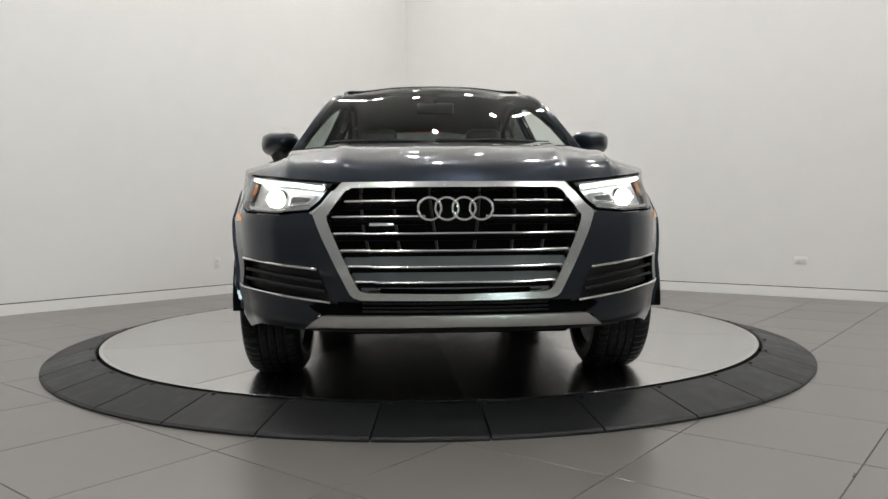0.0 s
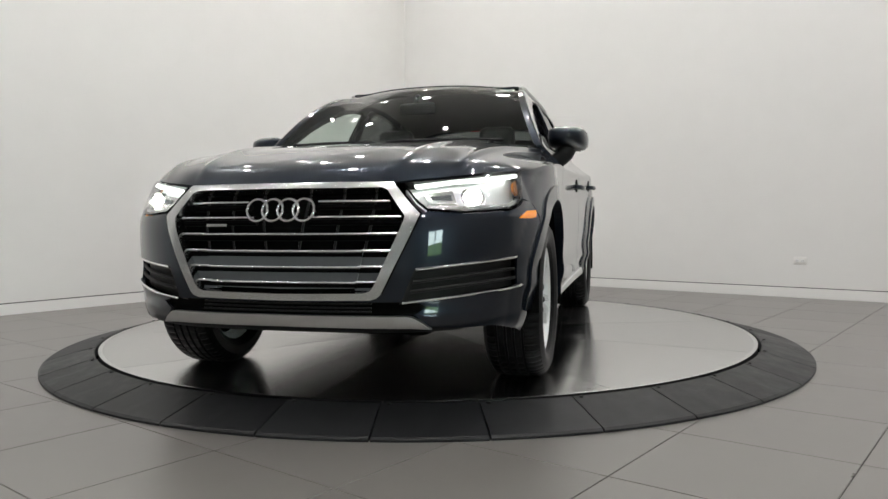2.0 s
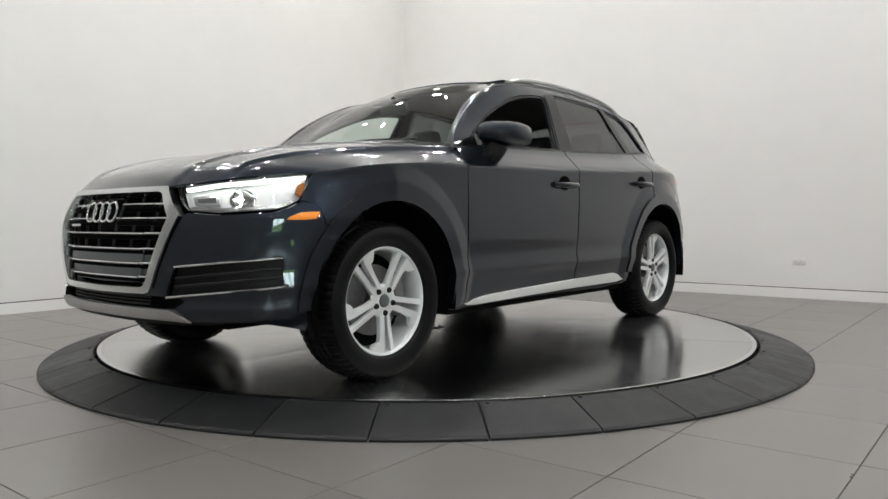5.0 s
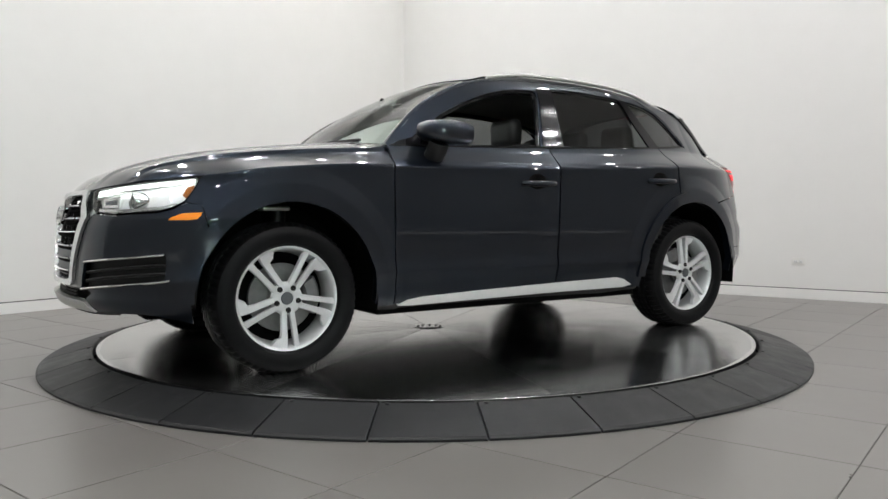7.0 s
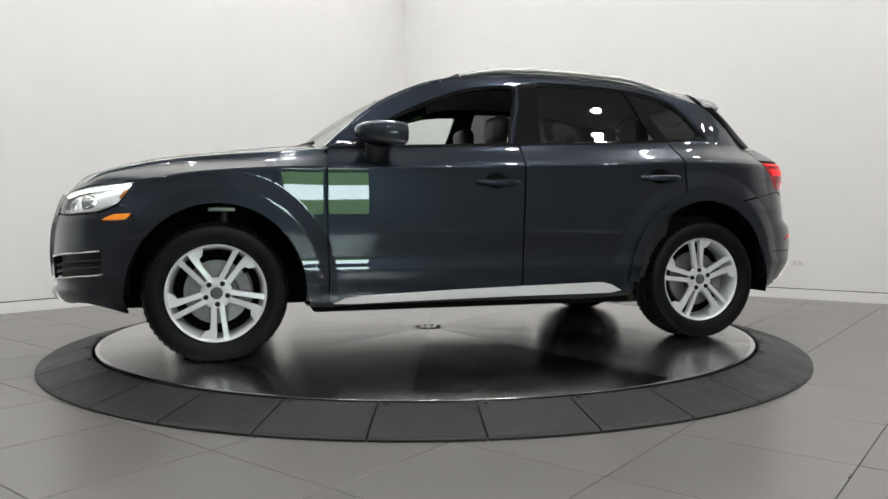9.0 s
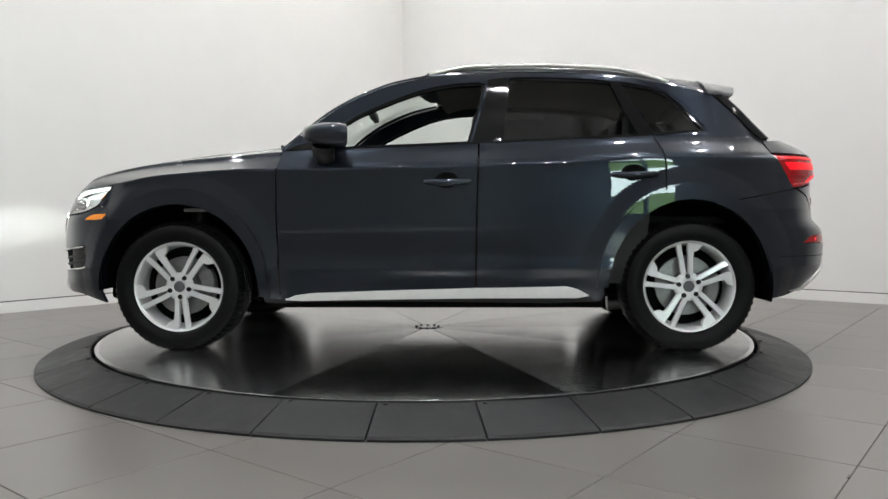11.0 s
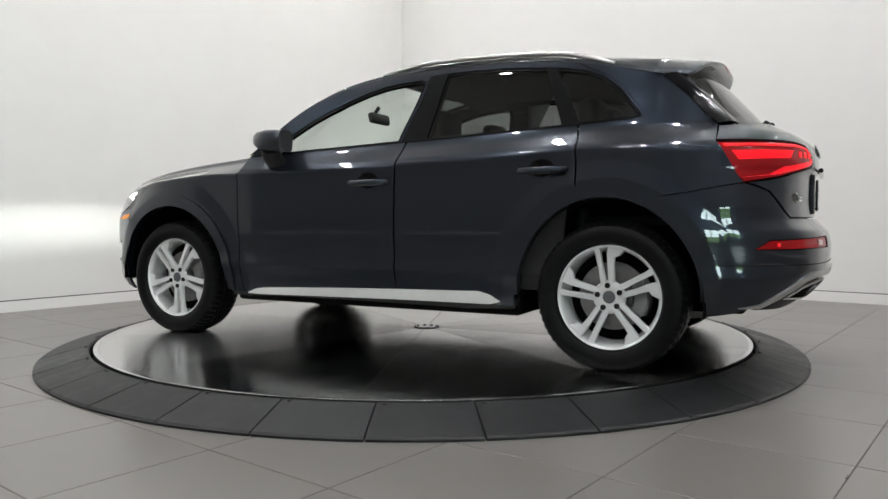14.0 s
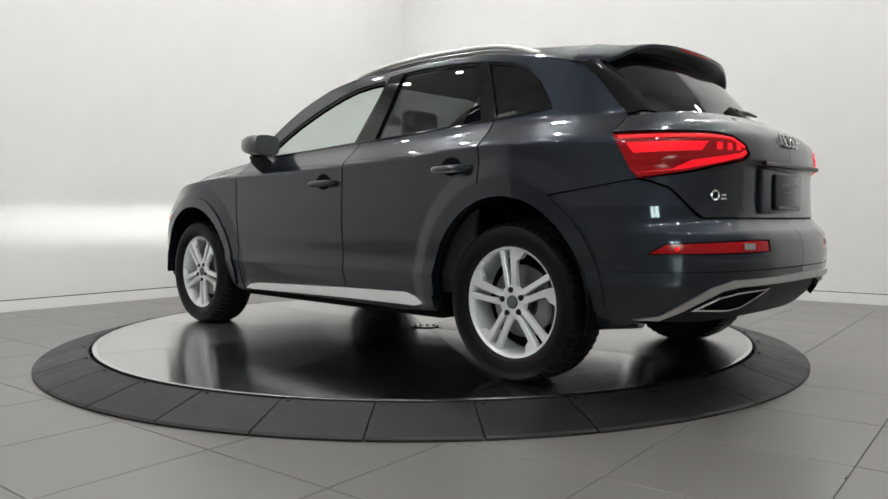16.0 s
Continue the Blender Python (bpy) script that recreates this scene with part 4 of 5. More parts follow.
bm = bmesh.new()
net(bm, [sym(shield_row(t)) for t in (0, 0.2, 0.4, 0.6, 0.8, 0.9, 1)], 8, 6)
bmesh.ops.recalc_face_normals(bm, faces=bm.faces)
part("windshield", bm, SHIELD, car, "clear slanted windshield")
for side in (1, -1):
    bm = bmesh.new()
    rows = []
    for t in (0, 0.2, 0.4, 0.6, 0.8, 0.9, 1):
        w = shield_row(t)[-1]
        e = pillar_at(t)
        m = ((w[0] + e[0]) / 2 + 0.004, (w[1] + e[1]) / 2 + 0.007, (w[2] + e[2]) / 2 + 0.008)
        rows.append([(p[0], p[1] * side, p[2]) for p in ((w[0], w[1] - 0.008, w[2] + 0.002), m, (e[0], e[1] - 0.002, e[2]))])
    net(bm, rows, 6, 4)
    bmesh.ops.recalc_face_normals(bm, faces=bm.faces)
    part("a_pillar", bm, PAINT, car)
bm = bmesh.new()
net(bm, [sym([(a[0] + 0.03, a[1] * 1.02, a[2] - 0.006) for a in WSL]), sym([(a[0] - 0.05, a[1] * 0.98, a[2] + 0.012) for a in WSL])], 6, 2, 0.008)
bmesh.ops.recalc_face_normals(bm, faces=bm.faces)
cowl = part("cowl", bm, PLASTIC, car, "black plastic cowl below the windshield")
for y0, y1 in ((0.62, -0.02), (-0.05, -0.60)):
    bm = bmesh.new()
    tube(bm, spline([(0.93 - 0.12 * abs(y0) ** 2, y0, 1.158), (0.955, (y0 + y1) / 2, 1.162), (0.965 - 0.12 * y1 * y1, y1, 1.160)], 6), 0.009, 6)
    part("wiper", bm, PLASTIC, car, "black front wiper blade")
bm = bmesh.new()
box(bm, (-0.016, -0.06, -0.001), (0.016, 0.06, 0.001), 0, Matrix.Translation((0.125, 0.50, 1.549)) @ Matrix.Rotation(radians(30), 4, "Y"))
part("sticker", bm, PAPER, car, "small white sticker on the glass")

# rear glass, black side strips, spoiler
RGL = [(-2.05, 0.0, 1.198), (-2.035, 0.25, 1.195), (-1.99, 0.45, 1.188), (-1.94, 0.585, 1.178)]
RGH = [(-1.76, 0.0, 1.515), (-1.755, 0.22, 1.510), (-1.735, 0.42, 1.486), (-1.69, 0.585, 1.425)]
bm = bmesh.new()
net(bm, [sym(between(RGL, RGH, t, 0.012 * 4 * t * (1 - t))) for t in (0, 0.33, 0.67, 1)], 8, 6)
bmesh.ops.recalc_face_normals(bm, faces=bm.faces)
part("rear_window", bm, REARTINT, car, "dark tinted rear window")
for side in (1, -1):
    bm = bmesh.new()
    rows = []
    for t, q in ((0, (-1.94, 1.172)), (0.33, (-1.865, 1.235)), (0.67, (-1.75, 1.335)), (1, (-1.62, 1.432))):
        w = between(RGL, RGH, t, 0.012 * 4 * t * (1 - t))[-1]
        e, _ = skin(SX(q[0]), q[1])
        rows.append([(p[0], p[1] * side, p[2]) for p in ((w[0], w[1] - 0.01, w[2] + 0.001), ((w[0] + e[0]) / 2 - 0.012, (w[1] + e[1]) / 2 + 0.012, (w[2] + e[2]) / 2 + 0.006), (e[0], e[1] - 0.003, e[2]))])
    net(bm, rows, 6, 5, 0.010)
    bmesh.ops.recalc_face_normals(bm, faces=bm.faces)
    part("d_pillar_trim", bm, GLOSSB, car, "gloss black strip beside the rear window")
bm = bmesh.new()
top = [[(-1.57, 0, 1.563), (-1.57, 0.25, 1.559), (-1.57, 0.46, 1.547), (-1.57, 0.612, 1.480), (-1.57, 0.662, 1.440)],
       [(-1.69, 0, 1.556), (-1.69, 0.25, 1.550), (-1.685, 0.43, 1.530), (-1.675, 0.565, 1.474), (-1.655, 0.618, 1.440)],
       [(-1.825, 0, 1.545), (-1.82, 0.25, 1.538), (-1.785, 0.43, 1.516), (-1.745, 0.555, 1.462), (-1.71, 0.605, 1.434)],
       [(-1.835, 0, 1.534), (-1.83, 0.25, 1.526), (-1.795, 0.43, 1.504), (-1.750, 0.555, 1.450), (-1.714, 0.605, 1.426)],
       [(-1.82, 0, 1.522), (-1.815, 0.25, 1.513), (-1.78, 0.43, 1.491), (-1.735, 0.55, 1.440), (-1.70, 0.60, 1.416)],
       [(-1.71, 0, 1.510), (-1.71, 0.25, 1.502), (-1.68, 0.42, 1.478), (-1.64, 0.54, 1.434), (-1.61, 0.60, 1.410)]]
net(bm, [sym(r) for r in top], 8, 4)
bmesh.ops.recalc_face_normals(bm, faces=bm.faces)
part("roof_spoiler", bm, PAINT, car, angle=60)
bm = bmesh.new()
box(bm, (-1.838, -0.16, 1.526), (-1.826, 0.16, 1.538), 0.003)
part("high_brake_lamp", bm, REDL, car, "dark red high brake lamp")
bm = bmesh.new()
box(bm, (-0.05, -0.03, 0.0), (0.05, 0.03, 0.035), 0.012, Matrix.Translation((-2.045, 0.03, 1.198)) @ Matrix.Rotation(radians(-40), 4, "Y"))
tube(bm, [(-2.06, 0.05, 1.225), (-2.03, -0.15, 1.24), (-2.0, -0.34, 1.245)], [0.014, 0.010, 0.006], 8)
part("rear_wiper", bm, PLASTIC, car, "black rear wiper")
bm = bmesh.new()
net(bm, [[(-1.36, 0, 1.582), (-1.40, 0, 1.600), (-1.47, 0, 1.622), (-1.50, 0, 1.615)], [(-1.36, 0.02, 1.582), (-1.40, 0.02, 1.59), (-1.47, 0.012, 1.61), (-1.51, 0.02, 1.57)]], 4, 3, 0.003)
r = bmesh.ops.duplicate(bm, geom=list(bm.verts) + list(bm.edges) + list(bm.faces))
for v in r["geom"]:
    if isinstance(v, bmesh.types.BMVert):
        v.co.y = -v.co.y
bmesh.ops.recalc_face_normals(bm, faces=bm.faces)
part("roof_antenna", bm, PAINT, car, "small fin antenna")
for side in (1, -1):
    pts = []
    for x in np.linspace(0.02, -1.36, 12):
        e = roof_edge(float(x))
        k = min(1, (0.05 - x) / 0.30, (x + 1.38) / 0.22)
        pts.append((x, (e[1] - 0.034) * side, e[2] + 0.012 + 0.032 * max(k, 0) ** 0.7))
    bm = bmesh.new()
    tube(bm, spline(pts, 3), 0.0125, 10, flat=1.0)
    part("roof_rail", bm, ALU, car, "matte aluminium roof rail")

# ---------------------------------------------------------------- nose: grille, emblem, lower intake
GO = [(0.0, 0.866), (0.445, 0.866), (0.545, 0.748), (0.400, 0.450), (0.385, 0.436), (0.36, 0.428), (0.0, 0.424)]
GI = [(0.0, 0.846), (0.402, 0.846), (0.425, 0.836), (0.490, 0.742), (0.487, 0.725), (0.376, 0.484), (0.36, 0.463), (0.335, 0.455), (0.0, 0.450)]
BARS = [(0.803, 0.432, 0.368), (0.743, 0.476, 0.354), (0.678, 0.464, 0.344), (0.613, 0.436, 0.329), (0.552, 0.408, 0.317), (0.493, 0.380, 0.307)]
grille = None
for side in (1, -1):
    kw = dict(side=side)
    g = panel("grille", F([(0.0, 0.856), (0.43, 0.856), (0.515, 0.745), (0.385, 0.46), (0.0, 0.437)]), BLACKGAP, lift=-0.060, thick=0.004, gap=0, label="black slatted front grille", **kw)
    panel("grille_frame", F(GO + GI[::-1]), CHROME, g, lift=0.016, thick=0.05, gap=0, res=0.018, label="wide satin chrome grille frame", **kw)
    panel("plate_panel", F([(0.0, 0.612), (0.333, 0.612), (0.300, 0.470), (0.0, 0.465)]), GREYPANEL, g, lift=-0.014, thick=0.02, gap=0, label="plain grey plate panel", **kw)
    panel("plate_panel", F([(0.330, 0.612), (0.440, 0.612), (0.385, 0.480), (0.36, 0.458), (0.295, 0.460)]), GREYPANEL, g, lift=-0.026, thick=0.02, gap=0, label="plain grey plate panel", **kw)
    for z, y1, y2 in BARS:
        if z > 0.75:
            spans = [(0.15, y2, 0.004), (y2 - 0.004, y1, -0.004)]
        elif z > 0.70:
            spans = [(0.115, y2, 0.004), (y2 - 0.004, y1, -0.004)]
        else:
            spans = [(0.0, y2, 0.004), (y2 - 0.004, y1, -0.004)]
        for a, b, l in spans:
            q, _ = skin([FY(v) for v in np.linspace(a, b, 7)], [z + (0.002 if l < 0 else 0.0)] * 7, l - 0.008)
            bm = bmesh.new()
            tube(bm, q * [1, side, 1], 0.0075 if l > 0 else 0.0085, 8, flat=0.62)
            part("grille_bar", bm, CHROME, g, "thin chrome grille bar")
            bm = bmesh.new()
            q, _ = skin([FY(v) for v in np.linspace(a, b, 7)], [z - 0.014] * 7, l - 0.030)
            tube(bm, q * [1, side, 1], 0.016, 8, flat=0.75)
            part("slat", bm, BLACKGAP, g, "black slat behind the bar")
    for y in (0.07, 0.215, 0.355):
        q, _ = skin([FY(y + 0.03), FY(y + 0.015), FY(y)], [0.842, 0.72, 0.615], -0.030)
        if y > 0.3:
            q, _ = skin([FY(y + 0.02), FY(y + 0.005), FY(y - 0.02)], [0.842, 0.72, 0.615], -0.030)
        bm = bmesh.new()
        tube(bm, q * [1, side, 1], 0.006, 6)
        part("upright_slat", bm, PLASTIC, g, "dark upright grille rib")
    # lower intake and splitter
    it = panel("lower_intake", F([(0.0, 0.428), (0.50, 0.424), (0.57, 0.402), (0.53, 0.36), (0.0, 0.36)]), BLACKGAP, lift=-0.045, thick=0.004, gap=-0.01, label="black lower air intake", **kw)
    for z in (0.385, 0.398, 0.411):
        q, _ = skin([FY(v) for v in np.linspace(0, 0.36, 6)], [z] * 6, -0.02)
        bm = bmesh.new()
        tube(bm, q * [1, side, 1], 0.004, 6)
        part("intake_slat", bm, PLASTIC, it, "black intake slat")
    panel("splitter", F([(0.0, 0.368), (0.50, 0.366), (0.515, 0.362), (0.585, 0.318), (0.50, 0.324), (0.0, 0.328)]), ALU, lift=0.010, thick=0.03, gap=0, label="silver front splitter strip", **kw)
    panel("front_lip", F([(0.0, 0.330), (0.50, 0.326), (0.60, 0.318), (0.70, 0.312), (0.70, 0.30), (0.5, 0.292), (0.0, 0.292)]), PLASTIC, lift=-0.006, thick=0.05, gap=0, label="black lower lip", **kw)
    # rear diffuser, silver trim, exhaust cover
    df = panel("rear_diffuser", R([(0.0, 0.485), (0.56, 0.478), (0.66, 0.45), (0.74, 0.39), (0.83, 0.335), (0.80, 0.30), (0.60, 0.285), (0.0, 0.29)]), PLASTIC, lift=-0.022, thick=0.01, gap=0, label="black rear diffuser", **kw)
    panel("diffuser_trim", R([(0.0, 0.492), (0.55, 0.484), (0.645, 0.458), (0.73, 0.398), (0.80, 0.342), (0.86, 0.328), (0.80, 0.326), (0.735, 0.362), (0.66, 0.412), (0.60, 0.445), (0.52, 0.458), (0.0, 0.462)]), ALU, df, lift=0.010, thick=0.03, gap=0, res=0.018, label="matte silver diffuser trim", **kw)
    panel("exhaust_trim", R([(0.30, 0.440), (0.50, 0.434), (0.60, 0.420), (0.70, 0.362), (0.52, 0.352), (0.44, 0.360)]), BRIGHT, df, holes=[R([(0.325, 0.434), (0.50, 0.427), (0.59, 0.412), (0.67, 0.369), (0.52, 0.360), (0.445, 0.368)])], lift=0.004, thick=0.02, gap=0, res=0.018, label="chrome exhaust opening trim", **kw)
    panel("exhaust_opening", R([(0.325, 0.434), (0.50, 0.427), (0.59, 0.412), (0.67, 0.369), (0.52, 0.360), (0.445, 0.368)]), BLACKGAP, df, lift=-0.012, thick=0.01, gap=-0.003, res=0.018, label="black exhaust opening", **kw)
    if side > 0:
        grille = g

p, n = skin(FY(0.0), 0.770, 0.008)
tilt = Matrix.Translation((2.280, 0, 0.770)) @ Matrix.Rotation(radians(-14), 4, "Y")


def rings(m, r, pitch, minor, parent):
    for k in range(4):
        bm = bmesh.new()
        tube(bm, [m @ Vector((0, (k - 1.5) * pitch + r * math.cos(a), r * math.sin(a))) for a in np.linspace(0, 2 * math.pi, 37)[:-1]], minor, 8, closed=True)
        part("emblem_ring", bm, BRIGHT, parent, "plain chrome ring")


rings(tilt, 0.0435, 0.065, 0.0055, grille)
bm = bmesh.new()
q, n = skin(FY(0.28), 0.712, 0.0)
box(bm, (q[0] - 0.01, -0.325, 0.706), (q[0] + 0.004, -0.235, 0.718), 0.002)
part("badge", bm, CHROME, grille, "small plain chrome bar badge")

# ---------------------------------------------------------------- tail: plate holder, emblem, badges
q, n = skin(RY(0.0), 0.85, 0.0)
bx = q[0]
bm = bmesh.new()
box(bm, (bx - 0.008, -0.27, 0.750), (bx + 0.02, 0.27, 0.945), 0.006)
ph = part("plate_recess", bm, PAINT, car, "body-coloured plate recess")
bm = bmesh.new()
box(bm, (bx - 0.022, -0.158, 0.765), (bx - 0.010, 0.158, 0.925), 0.006)
part("plate_holder", bm, GLOSSB, ph, "black dealer plate holder")
for z0, z1, y0, y1 in ((0.872, 0.886, -0.09, 0.09), (0.842, 0.850, -0.07, 0.07), (0.775, 0.785, -0.12, 0.12)):
    bm = bmesh.new()
    box(bm, (bx - 0.024, y0, z0), (bx - 0.021, y1, z1))
    part("print_bar", bm, GREYPANEL, ph, "plain grey print bar", False)
bm = bmesh.new()
q2, n2 = skin(RY(0.0), 0.96, 0.0)
tube(bm, [(q2[0] - 0.012, y, 0.962) for y in (-0.32, 0, 0.32)], 0.012, 8)
part("tailgate_grip", bm, GLOSSB, car, "gloss black grip bar above the plate")
q3, n3 = skin(RY(0.0), 1.075, 0.006)
rings(Matrix.Translation(tuple(q3)) @ Matrix.Rotation(radians(22), 4, "Y"), 0.030, 0.045, 0.0042, ph)
q4, n4 = skin(RY(0.565), 0.825, 0.004)
bm = bmesh.new()
tan = Vector((-n4[1], n4[0], 0)).normalized()
m4 = Matrix(((tan.x, n4[0], 0, q4[0]), (tan.y, n4[1], 0, q4[1]), (0, 0, 1, q4[2]), (0, 0, 0, 1)))
tube(bm, [m4 @ Vector((-0.022 + 0.021 * math.cos(a), 0, 0.019 * math.sin(a))) for a in np.linspace(0, 2 * math.pi, 25)[:-1]], 0.004, 6, closed=True)
part("badge", bm, BRIGHT, ph, "plain chrome ring badge")
bm = bmesh.new()
box(bm, (0.008, -0.003, -0.018), (0.040, 0.004, -0.008), 0.002, m4)
box(bm, (0.012, -0.003, -0.002), (0.036, 0.004, 0.006), 0.002, m4)
part("badge", bm, BRIGHT, ph, "plain chrome bar badge")

# ---------------------------------------------------------------- underbody, liners, inner shell
bm = bmesh.new()
for lo, hi in (((-1.98, -0.50, 0.26), (-0.95, 0.50, 0.42)), ((-0.95, -0.86, 0.235), (0.92, 0.86, 0.33)), ((0.92, -0.50, 0.25), (1.98, 0.50, 0.36)), ((1.05, -0.50, 0.36), (2.02, 0.50, 0.80)),
               ((0.84, -0.82, 0.30), (0.90, 0.82, 1.05)), ((-2.12, -0.55, 0.42), (-1.85, 0.55, 0.70))):
    box(bm, lo, hi, 0.02)
part("underbody", bm, BLACKGAP, car, "black underbody", False)
bm = bmesh.new()
tube(bm, [(-1.05, 0.42, 0.22), (-1.5, 0.44, 0.24), (-1.8, 0.44, 0.28)], 0.05, 10)
part("exhaust_pipe", bm, BRAKE, car, "grey exhaust pipe under the floor")
for x, nm in ((1.392, "front"), (-1.398, "rear")):
    for side in (1, -1):
        bm = bmesh.new()
        prev = None
        for a in np.linspace(-2, 190, 30):
            c, s = math.cos(radians(a)), math.sin(radians(a))
            rr = 0.448
            ring = [bm.verts.new((x + rr * c, y * side, 0.357 + (rr + 0.02) * s)) for y in (0.938, 0.80, 0.56)] + [bm.verts.new((x + 0.05 * c, 0.56 * side, 0.357 + 0.05 * s))]
            if prev:
                for k in range(3):
                    bm.faces.new((prev[k], ring[k], ring[k + 1], prev[k + 1]))
            prev = ring
        bmesh.ops.recalc_face_normals(bm, faces=bm.faces)
        part("wheel_liner", bm, BLACKGAP, car, "black wheel arch liner")

for side in (1, -1):
    bm = bmesh.new()
    tube(bm, [(1.38, 0.66 * side, 0.55), (1.36, 0.64 * side, 0.83)], 0.045, 14)
    strut = part("strut", bm, BOLT, car, "dark suspension strut inside the wheel arch")
    bm = bmesh.new()
    box(bm, (1.31, 0.60 if side > 0 else -0.70, 0.775), (1.45, 0.70 if side > 0 else -0.60, 0.800), 0.008)
    part("strut_mount", bm, ALU, strut, "grey strut mount")

# ---------------------------------------------------------------- wheels
bm = bmesh.new()
lathe(bm, [(0.246, -0.014), (0.252, 0.000), (0.2495, 0.004), (0.243, 0.002), (0.236, -0.008), (0.229, -0.030), (0.222, -0.075), (0.218, -0.17), (0.232, -0.185), (0.246, -0.19)], 72)
lathe(bm, [(0.080, -0.022), (0.074, -0.014), (0.060, -0.010), (0.034, -0.009), (0.030, -0.012)], 40)
bmesh.ops.recalc_face_normals(bm, faces=bm.faces)
wheel = part("wheel", bm, SILVER, car, "silver alloy wheel with five twin spokes")
bm = bmesh.new()
n = 180
prof = [(0.244, -0.020, 0), (0.252, 0.006, 0), (0.262, 0.020, 0), (0.282, 0.031, 0), (0.302, 0.034, 0), (0.322, 0.031, 0), (0.340, 0.021, 0), (0.352, 0.006, 1), (0.3605, -0.012, 1), (0.3635, -0.044, 1),
        (0.356, -0.047, 0), (0.356, -0.055, 0), (0.3645, -0.058, 2), (0.365, -0.082, 2), (0.356, -0.085, 0), (0.356, -0.094, 0), (0.365, -0.097, 2), (0.365, -0.118, 2), (0.356, -0.121, 0), (0.356, -0.130, 0),
        (0.365, -0.133, 2), (0.3645, -0.157, 2), (0.356, -0.160, 0), (0.356, -0.168, 0), (0.3635, -0.171, 1), (0.3605, -0.193, 1), (0.352, -0.207, 1), (0.322, -0.227, 0), (0.28, -0.226, 0), (0.244, -0.20, 0)]
rg = []
for r, y, kind in prof:
    ring = []
    for i in range(n):
        a = 2 * math.pi * i / n
        d = 0.0
        if kind == 1 and i % 3 == 0:
            d = 0.0065
        if kind == 2 and i % 4 == 0:
            d = 0.003
        ring.append(bm.verts.new(((r - d) * math.cos(a), y, max((r - d) * math.sin(a), -0.3565))))
    rg.append(ring)
for a, b in zip(rg, rg[1:]):
    for i in range(n):
        j = (i + 1) % n
        bm.faces.new((a[i], a[j], b[j], b[i]))
bmesh.ops.recalc_face_normals(bm, faces=bm.faces)
part("tyre", bm, TYRE, wheel, "black treaded rubber tyre", angle=22)


def blade(m):
    bm = bmesh.new()
    straight = ((0.045, 0.018, 0.0140, -0.010, 0.03), (0.085, 0.0205, 0.0140, -0.007, 0.026), (0.15, 0.025, 0.0135, -0.005, 0.024), (0.205, 0.029, 0.0140, -0.004, 0.026), (0.242, 0.032, 0.0165, -0.003, 0.03))
    footed = ((0.045, 0.018, 0.0140, -0.010, 0.03), (0.085, 0.0210, 0.0145, -0.007, 0.026), (0.15, 0.0265, 0.0150, -0.005, 0.024), (0.185, 0.031, 0.0180, -0.004, 0.026), (0.208, 0.044, 0.0290, -0.004, 0.028), (0.238, 0.064, 0.0430, -0.003, 0.03))
    for sg, run in ((1, straight), (-1, footed)):
        st = []
        for r, off, w, y, d in run:
            drop = 0.018 if r > 0.2 and sg < 0 else 0.0
            st.append([bm.verts.new(m @ Vector(((off + dx) * sg, yy, rr))) for dx, yy, rr in ((-w, y - d, r), (-w, y - 0.004, r), (-w + 0.003, y, r), (w - 0.004, y - 0.003, r - drop), (w, y - 0.009, r - drop), (w, y - d, r - drop))])
        for a, b in zip(st, st[1:]):
            for k in range(6):
                j = (k + 1) % 6
                bm.faces.new((a[k], a[j], b[j], b[k]))
    bmesh.ops.recalc_face_normals(bm, faces=bm.faces)
    part("twin_spoke", bm, SILVER, wheel, angle=28)


for k in range(5):
    blade(Matrix.Rotation(radians(72 * k), 4, "Y"))
    bm = bmesh.new()
    mm = Matrix.Rotation(radians(72 * k), 4, "Y") @ Matrix.Translation((0, 0, 0.056))
    r = lathe(bm, [(0.0005, -0.006), (0.008, -0.0055), (0.009, -0.002), (0.0125, -0.003), (0.0135, -0.006), (0.0135, -0.02)], 12, "y", mm)
    part("lug_nut", bm, BOLT, wheel, "dark steel lug nut")
bm = bmesh.new()
r = lathe(bm, [(0.0005, -0.003), (0.022, -0.004), (0.029, -0.007), (0.031, -0.013)], 32)
part("hub_cap", bm, GREYPANEL, wheel, "grey round hub cap")
bm = bmesh.new()
r = lathe(bm, [(0.05, -0.055), (0.075, -0.060), (0.076, -0.085), (0.165, -0.086), (0.165, -0.108), (0.05, -0.11)], 56)
part("brake_disc", bm, BRAKE, wheel, "grey steel brake disc")
bm = bmesh.new()
lathe(bm, [(0.218, -0.120), (0.02, -0.122)], 40)
part("back_shield", bm, BLACKGAP, wheel, "black backing behind the spokes", False)
bm = bmesh.new()
prev = None
for a in np.linspace(-30, 32, 9):
    c, s = math.cos(radians(a)), math.sin(radians(a))
    ring = [bm.verts.new((-r * c, y, r * s)) for r, y in ((0.10, -0.062), (0.115, -0.048), (0.17, -0.048), (0.182, -0.062), (0.182, -0.12), (0.10, -0.12))]
    if prev:
        for k in range(6):
            bm.faces.new((prev[k], prev[(k + 1) % 6], ring[(k + 1) % 6], ring[k]))
    else:
        bm.faces.new(ring)
    prev = ring
bm.faces.new(prev[::-1])
bmesh.ops.recalc_face_normals(bm, faces=bm.faces)
part("brake_caliper", bm, CALIPER, wheel, "grey brake caliper")
